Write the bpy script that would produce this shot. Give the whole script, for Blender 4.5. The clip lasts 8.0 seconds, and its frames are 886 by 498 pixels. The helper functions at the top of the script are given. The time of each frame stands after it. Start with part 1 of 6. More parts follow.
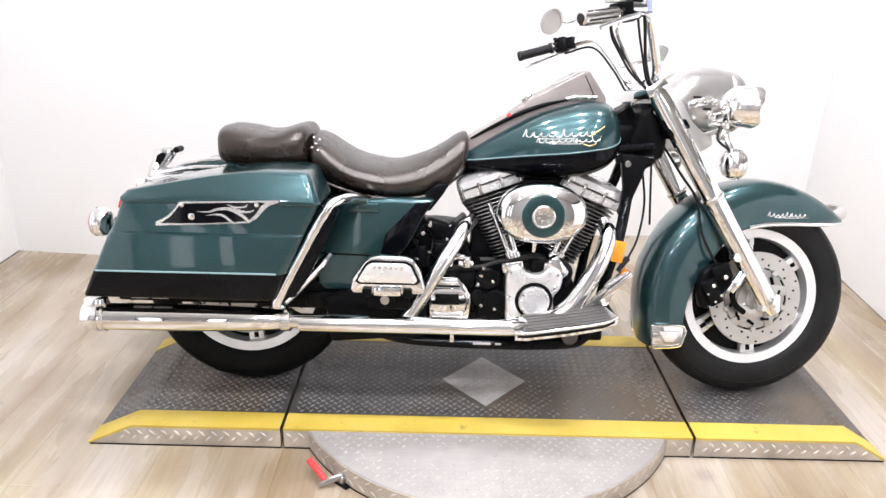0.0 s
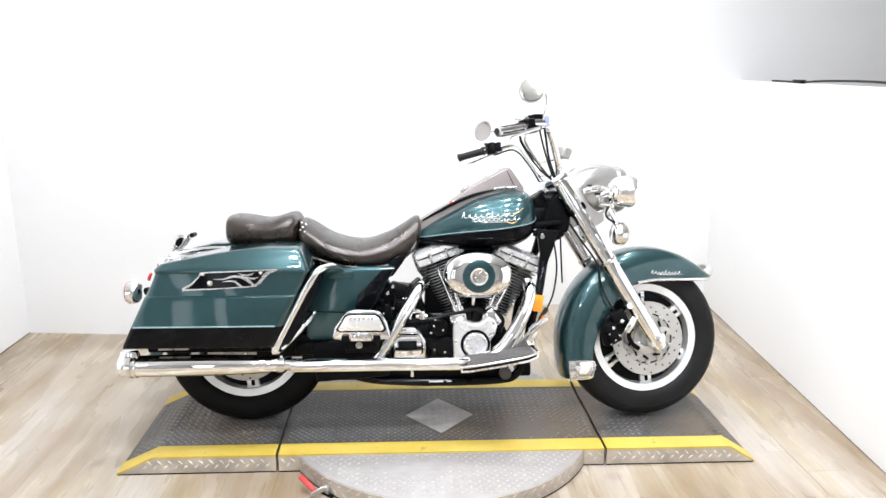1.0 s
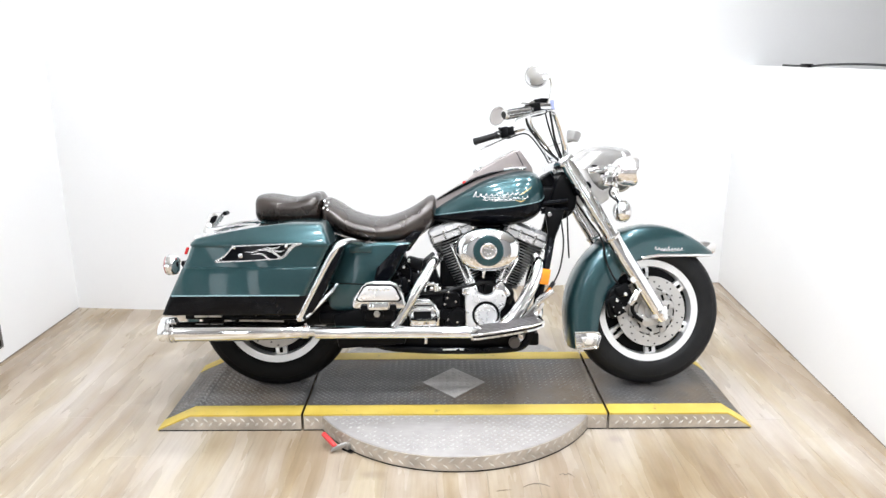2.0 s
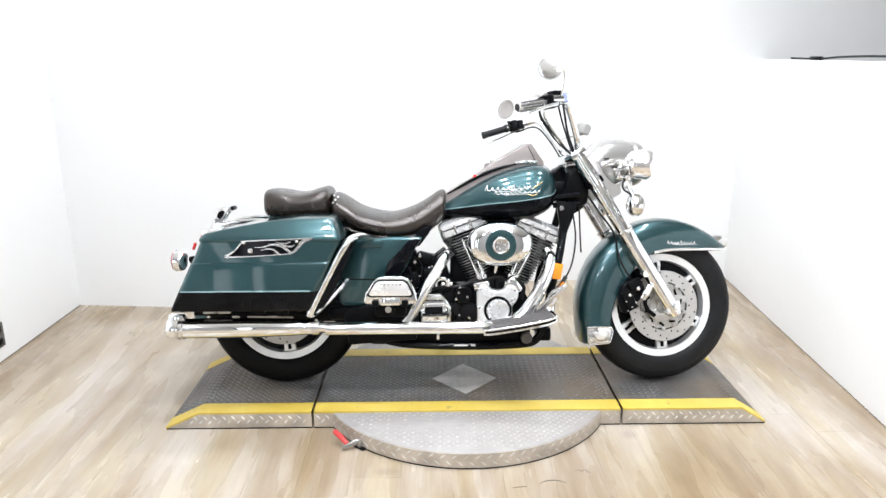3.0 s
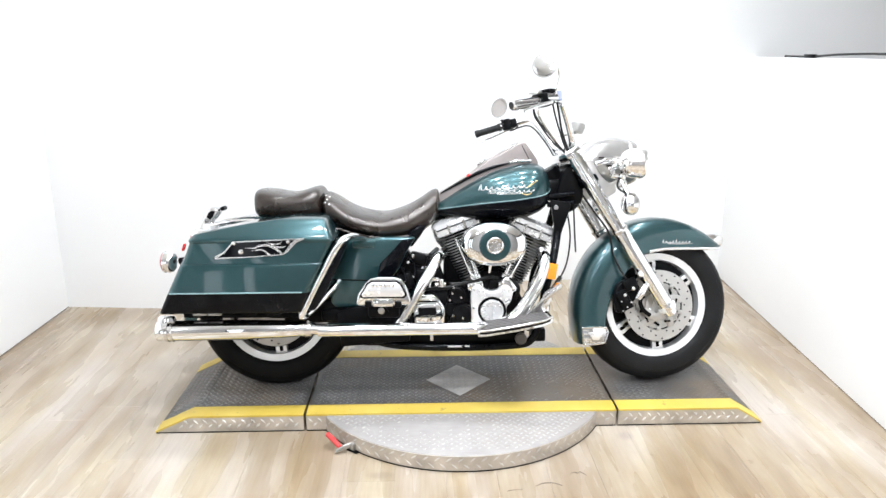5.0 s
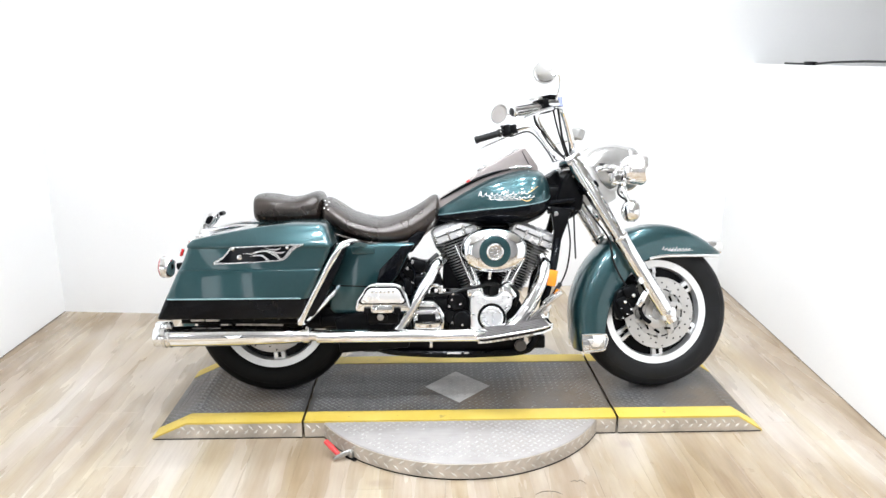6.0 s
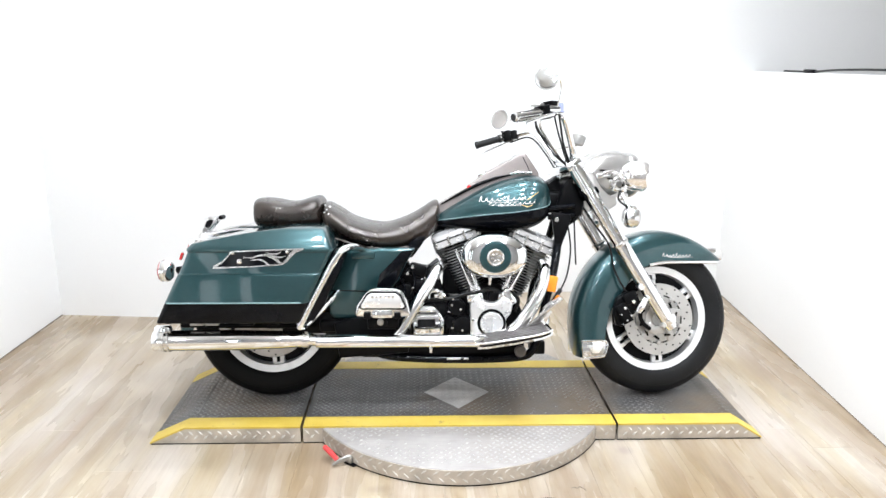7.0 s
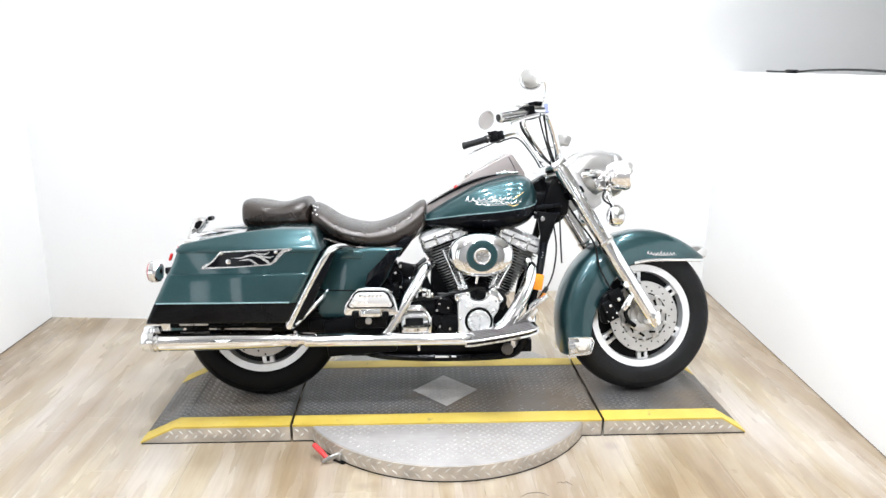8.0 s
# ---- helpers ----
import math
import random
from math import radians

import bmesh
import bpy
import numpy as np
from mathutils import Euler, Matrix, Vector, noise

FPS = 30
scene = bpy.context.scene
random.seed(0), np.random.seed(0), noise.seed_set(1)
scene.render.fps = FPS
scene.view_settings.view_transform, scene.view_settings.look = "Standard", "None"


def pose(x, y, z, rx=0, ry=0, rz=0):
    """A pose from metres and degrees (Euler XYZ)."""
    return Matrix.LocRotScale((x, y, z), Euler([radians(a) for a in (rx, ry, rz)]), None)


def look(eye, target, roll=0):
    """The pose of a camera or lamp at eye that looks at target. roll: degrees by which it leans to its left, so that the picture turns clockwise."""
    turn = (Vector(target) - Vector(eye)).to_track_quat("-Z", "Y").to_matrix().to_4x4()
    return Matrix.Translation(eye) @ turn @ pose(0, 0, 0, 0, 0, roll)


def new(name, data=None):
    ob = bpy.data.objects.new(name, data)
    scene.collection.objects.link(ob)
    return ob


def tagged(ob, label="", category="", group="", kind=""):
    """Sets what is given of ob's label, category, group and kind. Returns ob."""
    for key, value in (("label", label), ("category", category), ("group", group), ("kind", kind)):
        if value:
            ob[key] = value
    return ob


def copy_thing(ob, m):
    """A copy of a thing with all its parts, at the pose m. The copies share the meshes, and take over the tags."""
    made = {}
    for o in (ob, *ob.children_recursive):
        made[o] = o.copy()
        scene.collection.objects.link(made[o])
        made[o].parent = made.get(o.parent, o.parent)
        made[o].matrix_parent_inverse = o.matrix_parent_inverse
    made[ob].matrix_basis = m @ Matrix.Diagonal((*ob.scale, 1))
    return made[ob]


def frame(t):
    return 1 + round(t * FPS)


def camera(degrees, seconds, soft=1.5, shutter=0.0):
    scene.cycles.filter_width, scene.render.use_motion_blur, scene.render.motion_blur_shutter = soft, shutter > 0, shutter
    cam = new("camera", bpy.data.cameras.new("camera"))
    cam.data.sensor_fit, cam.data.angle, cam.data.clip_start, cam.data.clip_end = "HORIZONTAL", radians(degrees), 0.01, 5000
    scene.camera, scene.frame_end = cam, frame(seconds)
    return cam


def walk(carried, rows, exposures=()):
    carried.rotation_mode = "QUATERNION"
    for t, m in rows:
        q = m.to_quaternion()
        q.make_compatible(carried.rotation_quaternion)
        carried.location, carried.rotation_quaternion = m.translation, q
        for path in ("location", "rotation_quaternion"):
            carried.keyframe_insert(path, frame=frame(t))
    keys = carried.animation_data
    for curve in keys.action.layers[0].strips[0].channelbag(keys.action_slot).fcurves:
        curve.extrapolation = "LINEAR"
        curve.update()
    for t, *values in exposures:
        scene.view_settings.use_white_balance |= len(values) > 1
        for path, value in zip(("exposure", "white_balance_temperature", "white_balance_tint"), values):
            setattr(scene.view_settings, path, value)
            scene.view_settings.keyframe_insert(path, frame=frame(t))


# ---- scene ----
cam = camera(63.3, 8.0)
PATH = [
    (0, (-0.15, -2.164, 1.362), (-0.146, -0.31, 0.613), 1.4),
    (0.1, (-0.125, -2.243, 1.371), (-0.103, -0.38, 0.643), 2.2),
    (0.2, (-0.107, -2.322, 1.367), (-0.073, -0.461, 0.634), 1.6),
    (0.3, (-0.084, -2.389, 1.393), (-0.034, -0.515, 0.696), 1.0),
    (0.4, (-0.079, -2.469, 1.38), (-0.006, -0.57, 0.758), 1.8),
    (0.5, (-0.091, -2.532, 1.386), (-0.018, -0.623, 0.793), 1.9),
    (0.6, (-0.118, -2.592, 1.393), (-0.04, -0.673, 0.833), 1.4),
    (0.7, (-0.151, -2.635, 1.427), (-0.086, -0.722, 0.845), 1.0),
    (0.8, (-0.159, -2.693, 1.425), (-0.083, -0.773, 0.869), 0.6),
    (0.9, (-0.169, -2.737, 1.445), (-0.067, -0.81, 0.918), 0.9),
    (1, (-0.15, -2.787, 1.453), (-0.036, -0.853, 0.957), 0.6),
    (1.1, (-0.15, -2.83, 1.454), (-0.044, -0.898, 0.949), -0.0),
    (1.2, (-0.133, -2.871, 1.445), (-0.02, -0.936, 0.95), 0.2),
    (1.3, (-0.118, -2.904, 1.445), (-0.026, -0.975, 0.923), 0.5),
    (1.4, (-0.109, -2.932, 1.443), (-0.035, -1.004, 0.915), 1.7),
    (1.5, (-0.093, -2.95, 1.449), (-0.045, -1.025, 0.909), 1.3),
    (1.6, (-0.075, -2.97, 1.443), (-0.034, -1.041, 0.917), 0.7),
    (1.7, (-0.06, -2.986, 1.427), (-0.041, -1.058, 0.895), 0.2),
    (1.8, (-0.075, -2.994, 1.424), (-0.06, -1.068, 0.888), 0.3),
    (1.9, (-0.079, -2.991, 1.429), (-0.062, -1.061, 0.903), 0.2),
    (2, (-0.067, -2.991, 1.444), (-0.053, -1.059, 0.924), -0.1),
    (2.1, (-0.088, -2.988, 1.436), (-0.061, -1.056, 0.919), -0.1),
    (2.2, (-0.092, -2.986, 1.436), (-0.074, -1.058, 0.903), 0.1),
    (3.3, (-0.149, -2.95, 1.423), (-0.113, -1.022, 0.896), -0.2),
    (3.5, (-0.144, -2.946, 1.422), (-0.112, -1.018, 0.89), -0.1),
    (4, (-0.141, -2.941, 1.427), (-0.102, -1.009, 0.909), -0.3),
    (4.5, (-0.144, -2.944, 1.423), (-0.1, -1.012, 0.907), -0.1),
    (4.7, (-0.144, -2.938, 1.42), (-0.095, -1.011, 0.889), -0.1),
    (5.8, (-0.141, -2.913, 1.434), (-0.079, -0.984, 0.908), -0.1),
    (6, (-0.152, -2.913, 1.424), (-0.09, -0.982, 0.906), 0.1),
    (6.5, (-0.156, -2.899, 1.425), (-0.094, -0.968, 0.906), 0.1),
    (7, (-0.167, -2.908, 1.423), (-0.095, -0.974, 0.919), 0.5),
    (7.2, (-0.166, -2.909, 1.434), (-0.083, -0.978, 0.922), 0.5),
    (7.5, (-0.149, -2.924, 1.424), (-0.051, -0.992, 0.917), 0.3),
    (8, (-0.148, -2.943, 1.423), (-0.055, -1.008, 0.923), 0.3),
]
walk(cam, [(t, look(eye, target, roll)) for t, eye, target, roll in PATH], exposures=[(0.0, -0.08, 6700, 18), (0.6, -0.05, 6600, 15), (1.2, -0.04, 6500, 13), (2.0, -0.08, 6500, 13), (3.5, -0.05, 6450, 12), (4.5, 0.0, 6450, 12), (6.5, 0.02, 6450, 12), (8.0, -0.02, 6450, 12)])

# ---- light ----
world = bpy.data.worlds.new("world")
scene.world = world
world.use_nodes = True
world.node_tree.nodes["Background"].inputs[0].default_value = (0.9, 0.95, 1.0, 1)
world.node_tree.nodes["Background"].inputs[1].default_value = 0.1
LAMP_WATTS, DOME_WATTS = 14.5, 9.0
# the last three spots are unseen extras, added as fill for the shop side
LAMP_SPOTS = [(x, y) for x in (-0.55, 0.15, 1.0) for y in (-2.9, -1.8, -0.8, 0.2)] + [(-1.1, -4.6), (0.1, -5.1), (1.4, -4.6)]
CEILING = 3.1


# ---- materials ----
def nodes_of(name):
    m = bpy.data.materials.new(name)
    m.use_nodes = True
    nt = m.node_tree
    return m, nt, nt.nodes["Principled BSDF"]


def link(nt, a, b):
    nt.links.new(a, b)


def coords(nt, scale=(1, 1, 1), rot=(0, 0, 0), kind="Object"):
    tc = nt.nodes.new("ShaderNodeTexCoord")
    mp = nt.nodes.new("ShaderNodeMapping")
    mp.inputs["Scale"].default_value = scale
    mp.inputs["Rotation"].default_value = rot
    link(nt, tc.outputs[kind], mp.inputs["Vector"])
    return mp.outputs[0]


def noise_tex(nt, vec, scale, detail=4, rough=0.55):
    n = nt.nodes.new("ShaderNodeTexNoise")
    n.inputs["Scale"].default_value = scale
    n.inputs["Detail"].default_value = detail
    n.inputs["Roughness"].default_value = rough
    link(nt, vec, n.inputs["Vector"])
    return n.outputs["Fac"]


def ramp(nt, fac, stops):
    r = nt.nodes.new("ShaderNodeValToRGB")
    els = r.color_ramp.elements
    while len(els) < len(stops):
        els.new(0.5)
    for e, (p, c) in zip(els, stops):
        e.position = p
        e.color = (*c, 1) if len(c) == 3 else c
    link(nt, fac, r.inputs[0])
    return r.outputs[0]


def mixc(nt, fac, a, b, mode="MIX"):
    m = nt.nodes.new("ShaderNodeMix")
    m.data_type = "RGBA"
    m.blend_type = mode
    for sock, v in ((m.inputs[0], fac), (m.inputs[6], a), (m.inputs[7], b)):
        if hasattr(v, "is_linked"):
            link(nt, v, sock)
        else:
            sock.default_value = v if isinstance(v, (int, float)) else (*v, 1)
    return m.outputs[2]


def spread(nt, fac, lo, hi):
    mr = nt.nodes.new("ShaderNodeMapRange")
    mr.interpolation_type = "SMOOTHSTEP"
    mr.inputs["From Min"].default_value = lo
    mr.inputs["From Max"].default_value = hi
    link(nt, fac, mr.inputs["Value"])
    return mr.outputs[0]


def bump(nt, p, height, strength, dist):
    b = nt.nodes.new("ShaderNodeBump")
    b.inputs["Strength"].default_value = strength
    b.inputs["Distance"].default_value = dist
    link(nt, height, b.inputs["Height"])
    link(nt, b.outputs[0], p.inputs["Normal"])


def surface(name, col, rough=0.5, metal=0.0, var=0.12, grain=60, blotch=4, relief=0.0, coat=0.0, rough_var=0.1, spec=0.5):
    """A plain surface with variation of tone and gloss at two scales."""
    m, nt, p = nodes_of(name)
    v = coords(nt)
    fine, coarse = noise_tex(nt, v, grain), noise_tex(nt, v, blotch, 3)
    dark = tuple(c * (1 - var) for c in col)
    lite = tuple(min(1, c * (1 + var)) for c in col)
    base = ramp(nt, coarse, [(0.3, dark), (0.7, lite)])
    c2 = mixc(nt, 0.25, base, ramp(nt, fine, [(0.3, dark), (0.7, lite)]))
    link(nt, c2, p.inputs["Base Color"])
    mr = nt.nodes.new("ShaderNodeMapRange")
    mr.inputs["To Min"].default_value = max(0.01, rough - rough_var)
    mr.inputs["To Max"].default_value = min(1, rough + rough_var)
    link(nt, coarse, mr.inputs["Value"])
    link(nt, mr.outputs[0], p.inputs["Roughness"])
    p.inputs["Metallic"].default_value = metal
    p.inputs["Specular IOR Level"].default_value = spec
    p.inputs["Coat Weight"].default_value = coat
    p.inputs["Coat Roughness"].default_value = 0.03
    if relief:
        bump(nt, p, fine, 0.4, relief)
    return m


M_WALL = surface("white_wall_paint", (0.80, 0.795, 0.785), 0.55, var=0.025, grain=90, blotch=0.7, relief=0.0006)
# unseen closing walls; this grey darkens what the chrome reflects
M_SHOP = surface("unseen_shop_wall", (0.38, 0.37, 0.36), 0.6, var=0.05, grain=70, blotch=0.8, relief=0.0006)
# the low light beyond the partition is put into this grey
M_WALL_DIM = surface("dimmed_wall_grey", (0.16, 0.155, 0.15), 0.6, var=0.06, grain=70, blotch=1.0, relief=0.0006)
M_CEIL = surface("ceiling_paint", (0.86, 0.86, 0.85), 0.7, var=0.04, grain=40, blotch=0.8, relief=0.0008)
M_CHROME = surface("chrome", (0.90, 0.91, 0.92), 0.05, 1.0, var=0.02, grain=300, blotch=18, rough_var=0.03)
M_CHROME_SOFT = surface("hazed_chrome", (0.92, 0.90, 0.89), 0.1, 0.92, var=0.03, grain=240, blotch=14, rough_var=0.05)
M_CAST = surface("bright_cast_cover", (0.92, 0.91, 0.90), 0.26, 0.62, var=0.06, grain=200, blotch=22, relief=0.0002)
M_CHROME_WORN = surface("brushed_chrome", (0.74, 0.73, 0.72), 0.2, 1.0, var=0.08, grain=220, blotch=25, rough_var=0.08)
M_ALU = surface("cast_aluminium", (0.86, 0.86, 0.86), 0.34, 0.6, var=0.08, grain=180, blotch=15, relief=0.0002)
M_HAZED = surface("hazed_chrome", (0.46, 0.445, 0.43), 0.22, 0.7, var=0.06, grain=160, blotch=14)
# the far mirror's beige-grey reflection is put into its glass colour
M_GREYED = surface("greyed_mirror", (0.50, 0.47, 0.45), 0.14, 1.0, var=0.04, grain=120, blotch=20)
M_CONSOLE = surface("console_grey", (0.27, 0.235, 0.225), 0.36, 0.25, var=0.08, grain=260, blotch=20)
M_ROTOR = surface("brake_steel", (0.50, 0.485, 0.465), 0.36, 0.6, var=0.08, grain=260, blotch=20)
M_BLACK = surface("black_gloss_paint", (0.003, 0.0035, 0.005), 0.07, var=0.3, spec=0.15, grain=120, blotch=6, rough_var=0.06)
M_SATIN = surface("black_satin_metal", (0.0035, 0.0035, 0.004), 0.34, 0.0, spec=0.09, var=0.35, grain=160, blotch=12, relief=0.0003)
# slightly greyer rubber for the front tyre
M_GREY_RUBBER = surface("grey_tyre_rubber", (0.009, 0.009, 0.0095), 0.5, spec=0.2, var=0.4, grain=220, blotch=9, relief=0.0004)
M_RUBBER = surface("tyre_rubber", (0.004, 0.004, 0.0042), 0.48, spec=0.12, var=0.35, grain=220, blotch=9, relief=0.0004)
M_GRIP = surface("grip_rubber", (0.018, 0.018, 0.018), 0.5, spec=0.3, var=0.3, grain=200, blotch=14, relief=0.0004)
M_PAD = surface("grey_footboard_pad", (0.09, 0.082, 0.078), 0.36, 0.2, var=0.2, grain=160, blotch=14)
M_FIN = surface("machined_fin", (0.28, 0.28, 0.28), 0.28, 0.85, var=0.2, grain=150, blotch=30)
M_ORANGE = surface("amber_reflector", (0.95, 0.30, 0.02), 0.2, var=0.08, coat=0.6, grain=200, blotch=40)
M_RED = surface("red_lens", (0.62, 0.02, 0.02), 0.15, var=0.1, coat=0.8, grain=120, blotch=30)
M_REDGRIP = surface("red_vinyl", (0.70, 0.05, 0.05), 0.4, var=0.15, grain=120, blotch=30)
M_STEEL = surface("galvanised_steel", (0.42, 0.41, 0.39), 0.35, 0.8, var=0.2, grain=140, blotch=20)
M_CABLE = surface("black_cable", (0.010, 0.010, 0.010), 0.4, spec=0.2, var=0.3, grain=140, blotch=20)
M_PIN = surface("silver_pinstripe", (0.26, 0.40, 0.42), 0.3, var=0.05, grain=100, blotch=20)
M_LOGO = surface("silver_badge", (0.78, 0.78, 0.77), 0.25, 0.6, var=0.06, grain=100, blotch=30)
M_GOLD = surface("gold_badge", (0.72, 0.50, 0.20), 0.3, 0.5, var=0.08, grain=100, blotch=30)
M_PLASTIC = surface("dark_outlet_plastic", (0.09, 0.085, 0.08), 0.45, var=0.15, grain=120, blotch=30)
M_TINTED = surface("pale_blue_plastic", (0.36, 0.40, 0.62), 0.2, var=0.1, grain=120, blotch=30)
M_PINKLENS = surface("faded_red_lens", (0.55, 0.20, 0.20), 0.12, 0.3, var=0.1, grain=120, blotch=30, coat=0.8)
M_GRIME = surface("joint_grime", (0.13, 0.10, 0.075), 0.8, var=0.4, grain=60, blotch=9)
M_AMBERLENS = surface("smoked_amber_lens", (0.42, 0.32, 0.18), 0.15, 0.3, var=0.2, grain=120, blotch=30, coat=0.6)


def teal_paint():
    m, nt, p = nodes_of("teal_metallic_paint")
    v = coords(nt)
    flake = noise_tex(nt, v, 900, 2)
    cloud = noise_tex(nt, v, 5, 3)
    a = ramp(nt, flake, [(0.35, (0.011, 0.046, 0.053)), (0.7, (0.032, 0.097, 0.106))])
    link(nt, mixc(nt, 0.25, a, ramp(nt, cloud, [(0.3, (0.011, 0.044, 0.050)), (0.7, (0.026, 0.083, 0.090))])), p.inputs["Base Color"])
    p.inputs["Metallic"].default_value = 0.65
    p.inputs["Roughness"].default_value = 0.3
    p.inputs["Coat Weight"].default_value = 1.0
    link(nt, ramp(nt, cloud, [(0.3, (0.03, 0.03, 0.03)), (0.7, (0.08, 0.08, 0.08))]), p.inputs["Coat Roughness"])
    return m


M_TEAL = teal_paint()


def leather():
    m, nt, p = nodes_of("black_leather")
    v = coords(nt)
    vor = nt.nodes.new("ShaderNodeTexVoronoi")
    vor.inputs["Scale"].default_value = 260
    link(nt, v, vor.inputs["Vector"])
    wear = noise_tex(nt, v, 6, 4)
    link(nt, ramp(nt, wear, [(0.3, (0.008, 0.0055, 0.0048)), (0.75, (0.026, 0.0175, 0.0135))]), p.inputs["Base Color"])
    link(nt, ramp(nt, wear, [(0.3, (0.22, 0.22, 0.22)), (0.75, (0.34, 0.34, 0.34))]), p.inputs["Roughness"])
    p.inputs["Specular IOR Level"].default_value = 0.75
    p.inputs["Specular Tint"].default_value = (1.0, 0.93, 0.88, 1)
    crease = noise_tex(nt, coords(nt, (1.0, 1.0, 1.6)), 16, 3, 0.5)
    tall = nt.nodes.new("ShaderNodeMath")
    tall.operation = "MULTIPLY_ADD"
    link(nt, crease, tall.inputs[0])
    tall.inputs[1].default_value = 2.6
    link(nt, vor.outputs["Distance"], tall.inputs[2])
    bump(nt, p, tall.outputs[0], 0.4, 0.0009)
    return m


M_LEATHER = leather()


def plank_wood():
    """Pale oak vinyl; each plank its own tone by the object's random number."""
    m, nt, p = nodes_of("oak_vinyl_plank")
    info = nt.nodes.new("ShaderNodeObjectInfo")
    tc = nt.nodes.new("ShaderNodeTexCoord")
    add = nt.nodes.new("ShaderNodeVectorMath")
    add.operation = "ADD"
    sc = nt.nodes.new("ShaderNodeVectorMath")
    sc.operation = "SCALE"
    comb = nt.nodes.new("ShaderNodeCombineXYZ")
    for i in range(3):
        link(nt, info.outputs["Random"], comb.inputs[i])
    link(nt, comb.outputs[0], sc.inputs[0])
    sc.inputs["Scale"].default_value = 37.0
    link(nt, tc.outputs["Object"], add.inputs[0])
    link(nt, sc.outputs[0], add.inputs[1])

    def stretched(s):
        mp = nt.nodes.new("ShaderNodeMapping")
        mp.inputs["Scale"].default_value = s
        link(nt, add.outputs[0], mp.inputs["Vector"])
        return mp.outputs[0]
    grain = noise_tex(nt, stretched((30, 1.8, 1)), 3.0, 6, 0.62)
    knots = noise_tex(nt, stretched((9, 5.0, 1)), 2.4, 3)
    geo = nt.nodes.new("ShaderNodeNewGeometry")
    mpc = nt.nodes.new("ShaderNodeMapping")
    mpc.inputs["Scale"].default_value = (6.5, 0.8, 1)
    link(nt, geo.outputs["Position"], mpc.inputs["Vector"])
    cloud = noise_tex(nt, mpc.outputs[0], 1.6, 3, 0.48)
    mpw = nt.nodes.new("ShaderNodeMapping")
    mpw.inputs["Scale"].default_value = (1.5, 0.55, 1)
    link(nt, geo.outputs["Position"], mpw.inputs["Vector"])
    stain = noise_tex(nt, mpw.outputs[0], 1.5, 4, 0.5)
    tone = ramp(nt, info.outputs["Random"], [(0.0, (0.424, 0.371, 0.303)), (0.5, (0.440, 0.391, 0.326)), (1.0, (0.454, 0.408, 0.347))])
    c = mixc(nt, 0.7, tone, ramp(nt, grain, [(0.30, (0.86, 0.83, 0.80)), (0.62, (1.06, 1.06, 1.05))]), "MULTIPLY")
    c = mixc(nt, 0.9, c, ramp(nt, cloud, [(0.26, (0.74, 0.665, 0.57)), (0.50, (0.985, 0.96, 0.92)), (0.76, (1.17, 1.20, 1.25))]), "MULTIPLY")
    c = mixc(nt, 0.8, c, ramp(nt, stain, [(0.36, (0.70, 0.595, 0.46)), (0.49, (0.96, 0.925, 0.87)), (0.62, (1.08, 1.09, 1.13))]), "MULTIPLY")
    c = mixc(nt, 0.3, c, ramp(nt, knots, [(0.66, (1, 1, 1)), (0.76, (0.84, 0.79, 0.73))]), "MULTIPLY")
    # cream and pinkish lengths, as the vinyl has yellowed
    mpy = nt.nodes.new("ShaderNodeMapping")
    mpy.inputs["Scale"].default_value = (5.2, 0.7, 1)
    mpy.inputs["Location"].default_value = (3.1, 1.7, 0)
    link(nt, geo.outputs["Position"], mpy.inputs["Vector"])
    c = mixc(nt, 0.85, c, ramp(nt, noise_tex(nt, mpy.outputs[0], 1.4, 3, 0.5), [(0.34, (0.955, 0.94, 0.97)), (0.5, (0.95, 0.945, 0.95)), (0.66, (0.985, 0.96, 0.865))]), "MULTIPLY")
    ragged = noise_tex(nt, mpw.outputs[0], 4.0, 5, 0.6)

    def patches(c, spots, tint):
        """Patches of floor, ragged at the edge, toned by trodden dirt, rubbing or painted-in haze."""
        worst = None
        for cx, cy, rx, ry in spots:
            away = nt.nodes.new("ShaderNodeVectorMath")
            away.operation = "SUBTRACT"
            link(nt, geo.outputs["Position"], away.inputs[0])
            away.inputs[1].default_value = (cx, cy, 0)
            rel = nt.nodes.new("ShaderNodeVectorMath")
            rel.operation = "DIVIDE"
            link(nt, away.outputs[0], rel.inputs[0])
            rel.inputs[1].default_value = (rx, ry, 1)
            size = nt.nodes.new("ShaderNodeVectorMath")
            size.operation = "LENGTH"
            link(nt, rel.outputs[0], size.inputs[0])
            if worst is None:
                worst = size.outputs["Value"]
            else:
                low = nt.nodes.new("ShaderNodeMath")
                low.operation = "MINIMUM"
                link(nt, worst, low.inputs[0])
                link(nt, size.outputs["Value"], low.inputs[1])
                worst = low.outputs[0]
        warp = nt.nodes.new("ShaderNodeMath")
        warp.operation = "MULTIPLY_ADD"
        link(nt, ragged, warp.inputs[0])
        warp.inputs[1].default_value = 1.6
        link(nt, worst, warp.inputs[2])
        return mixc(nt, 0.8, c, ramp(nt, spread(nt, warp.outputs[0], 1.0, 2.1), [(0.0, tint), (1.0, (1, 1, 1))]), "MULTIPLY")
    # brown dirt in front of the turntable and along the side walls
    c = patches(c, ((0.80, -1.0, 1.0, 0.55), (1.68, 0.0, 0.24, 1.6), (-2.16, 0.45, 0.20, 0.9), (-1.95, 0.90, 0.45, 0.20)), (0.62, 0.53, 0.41))
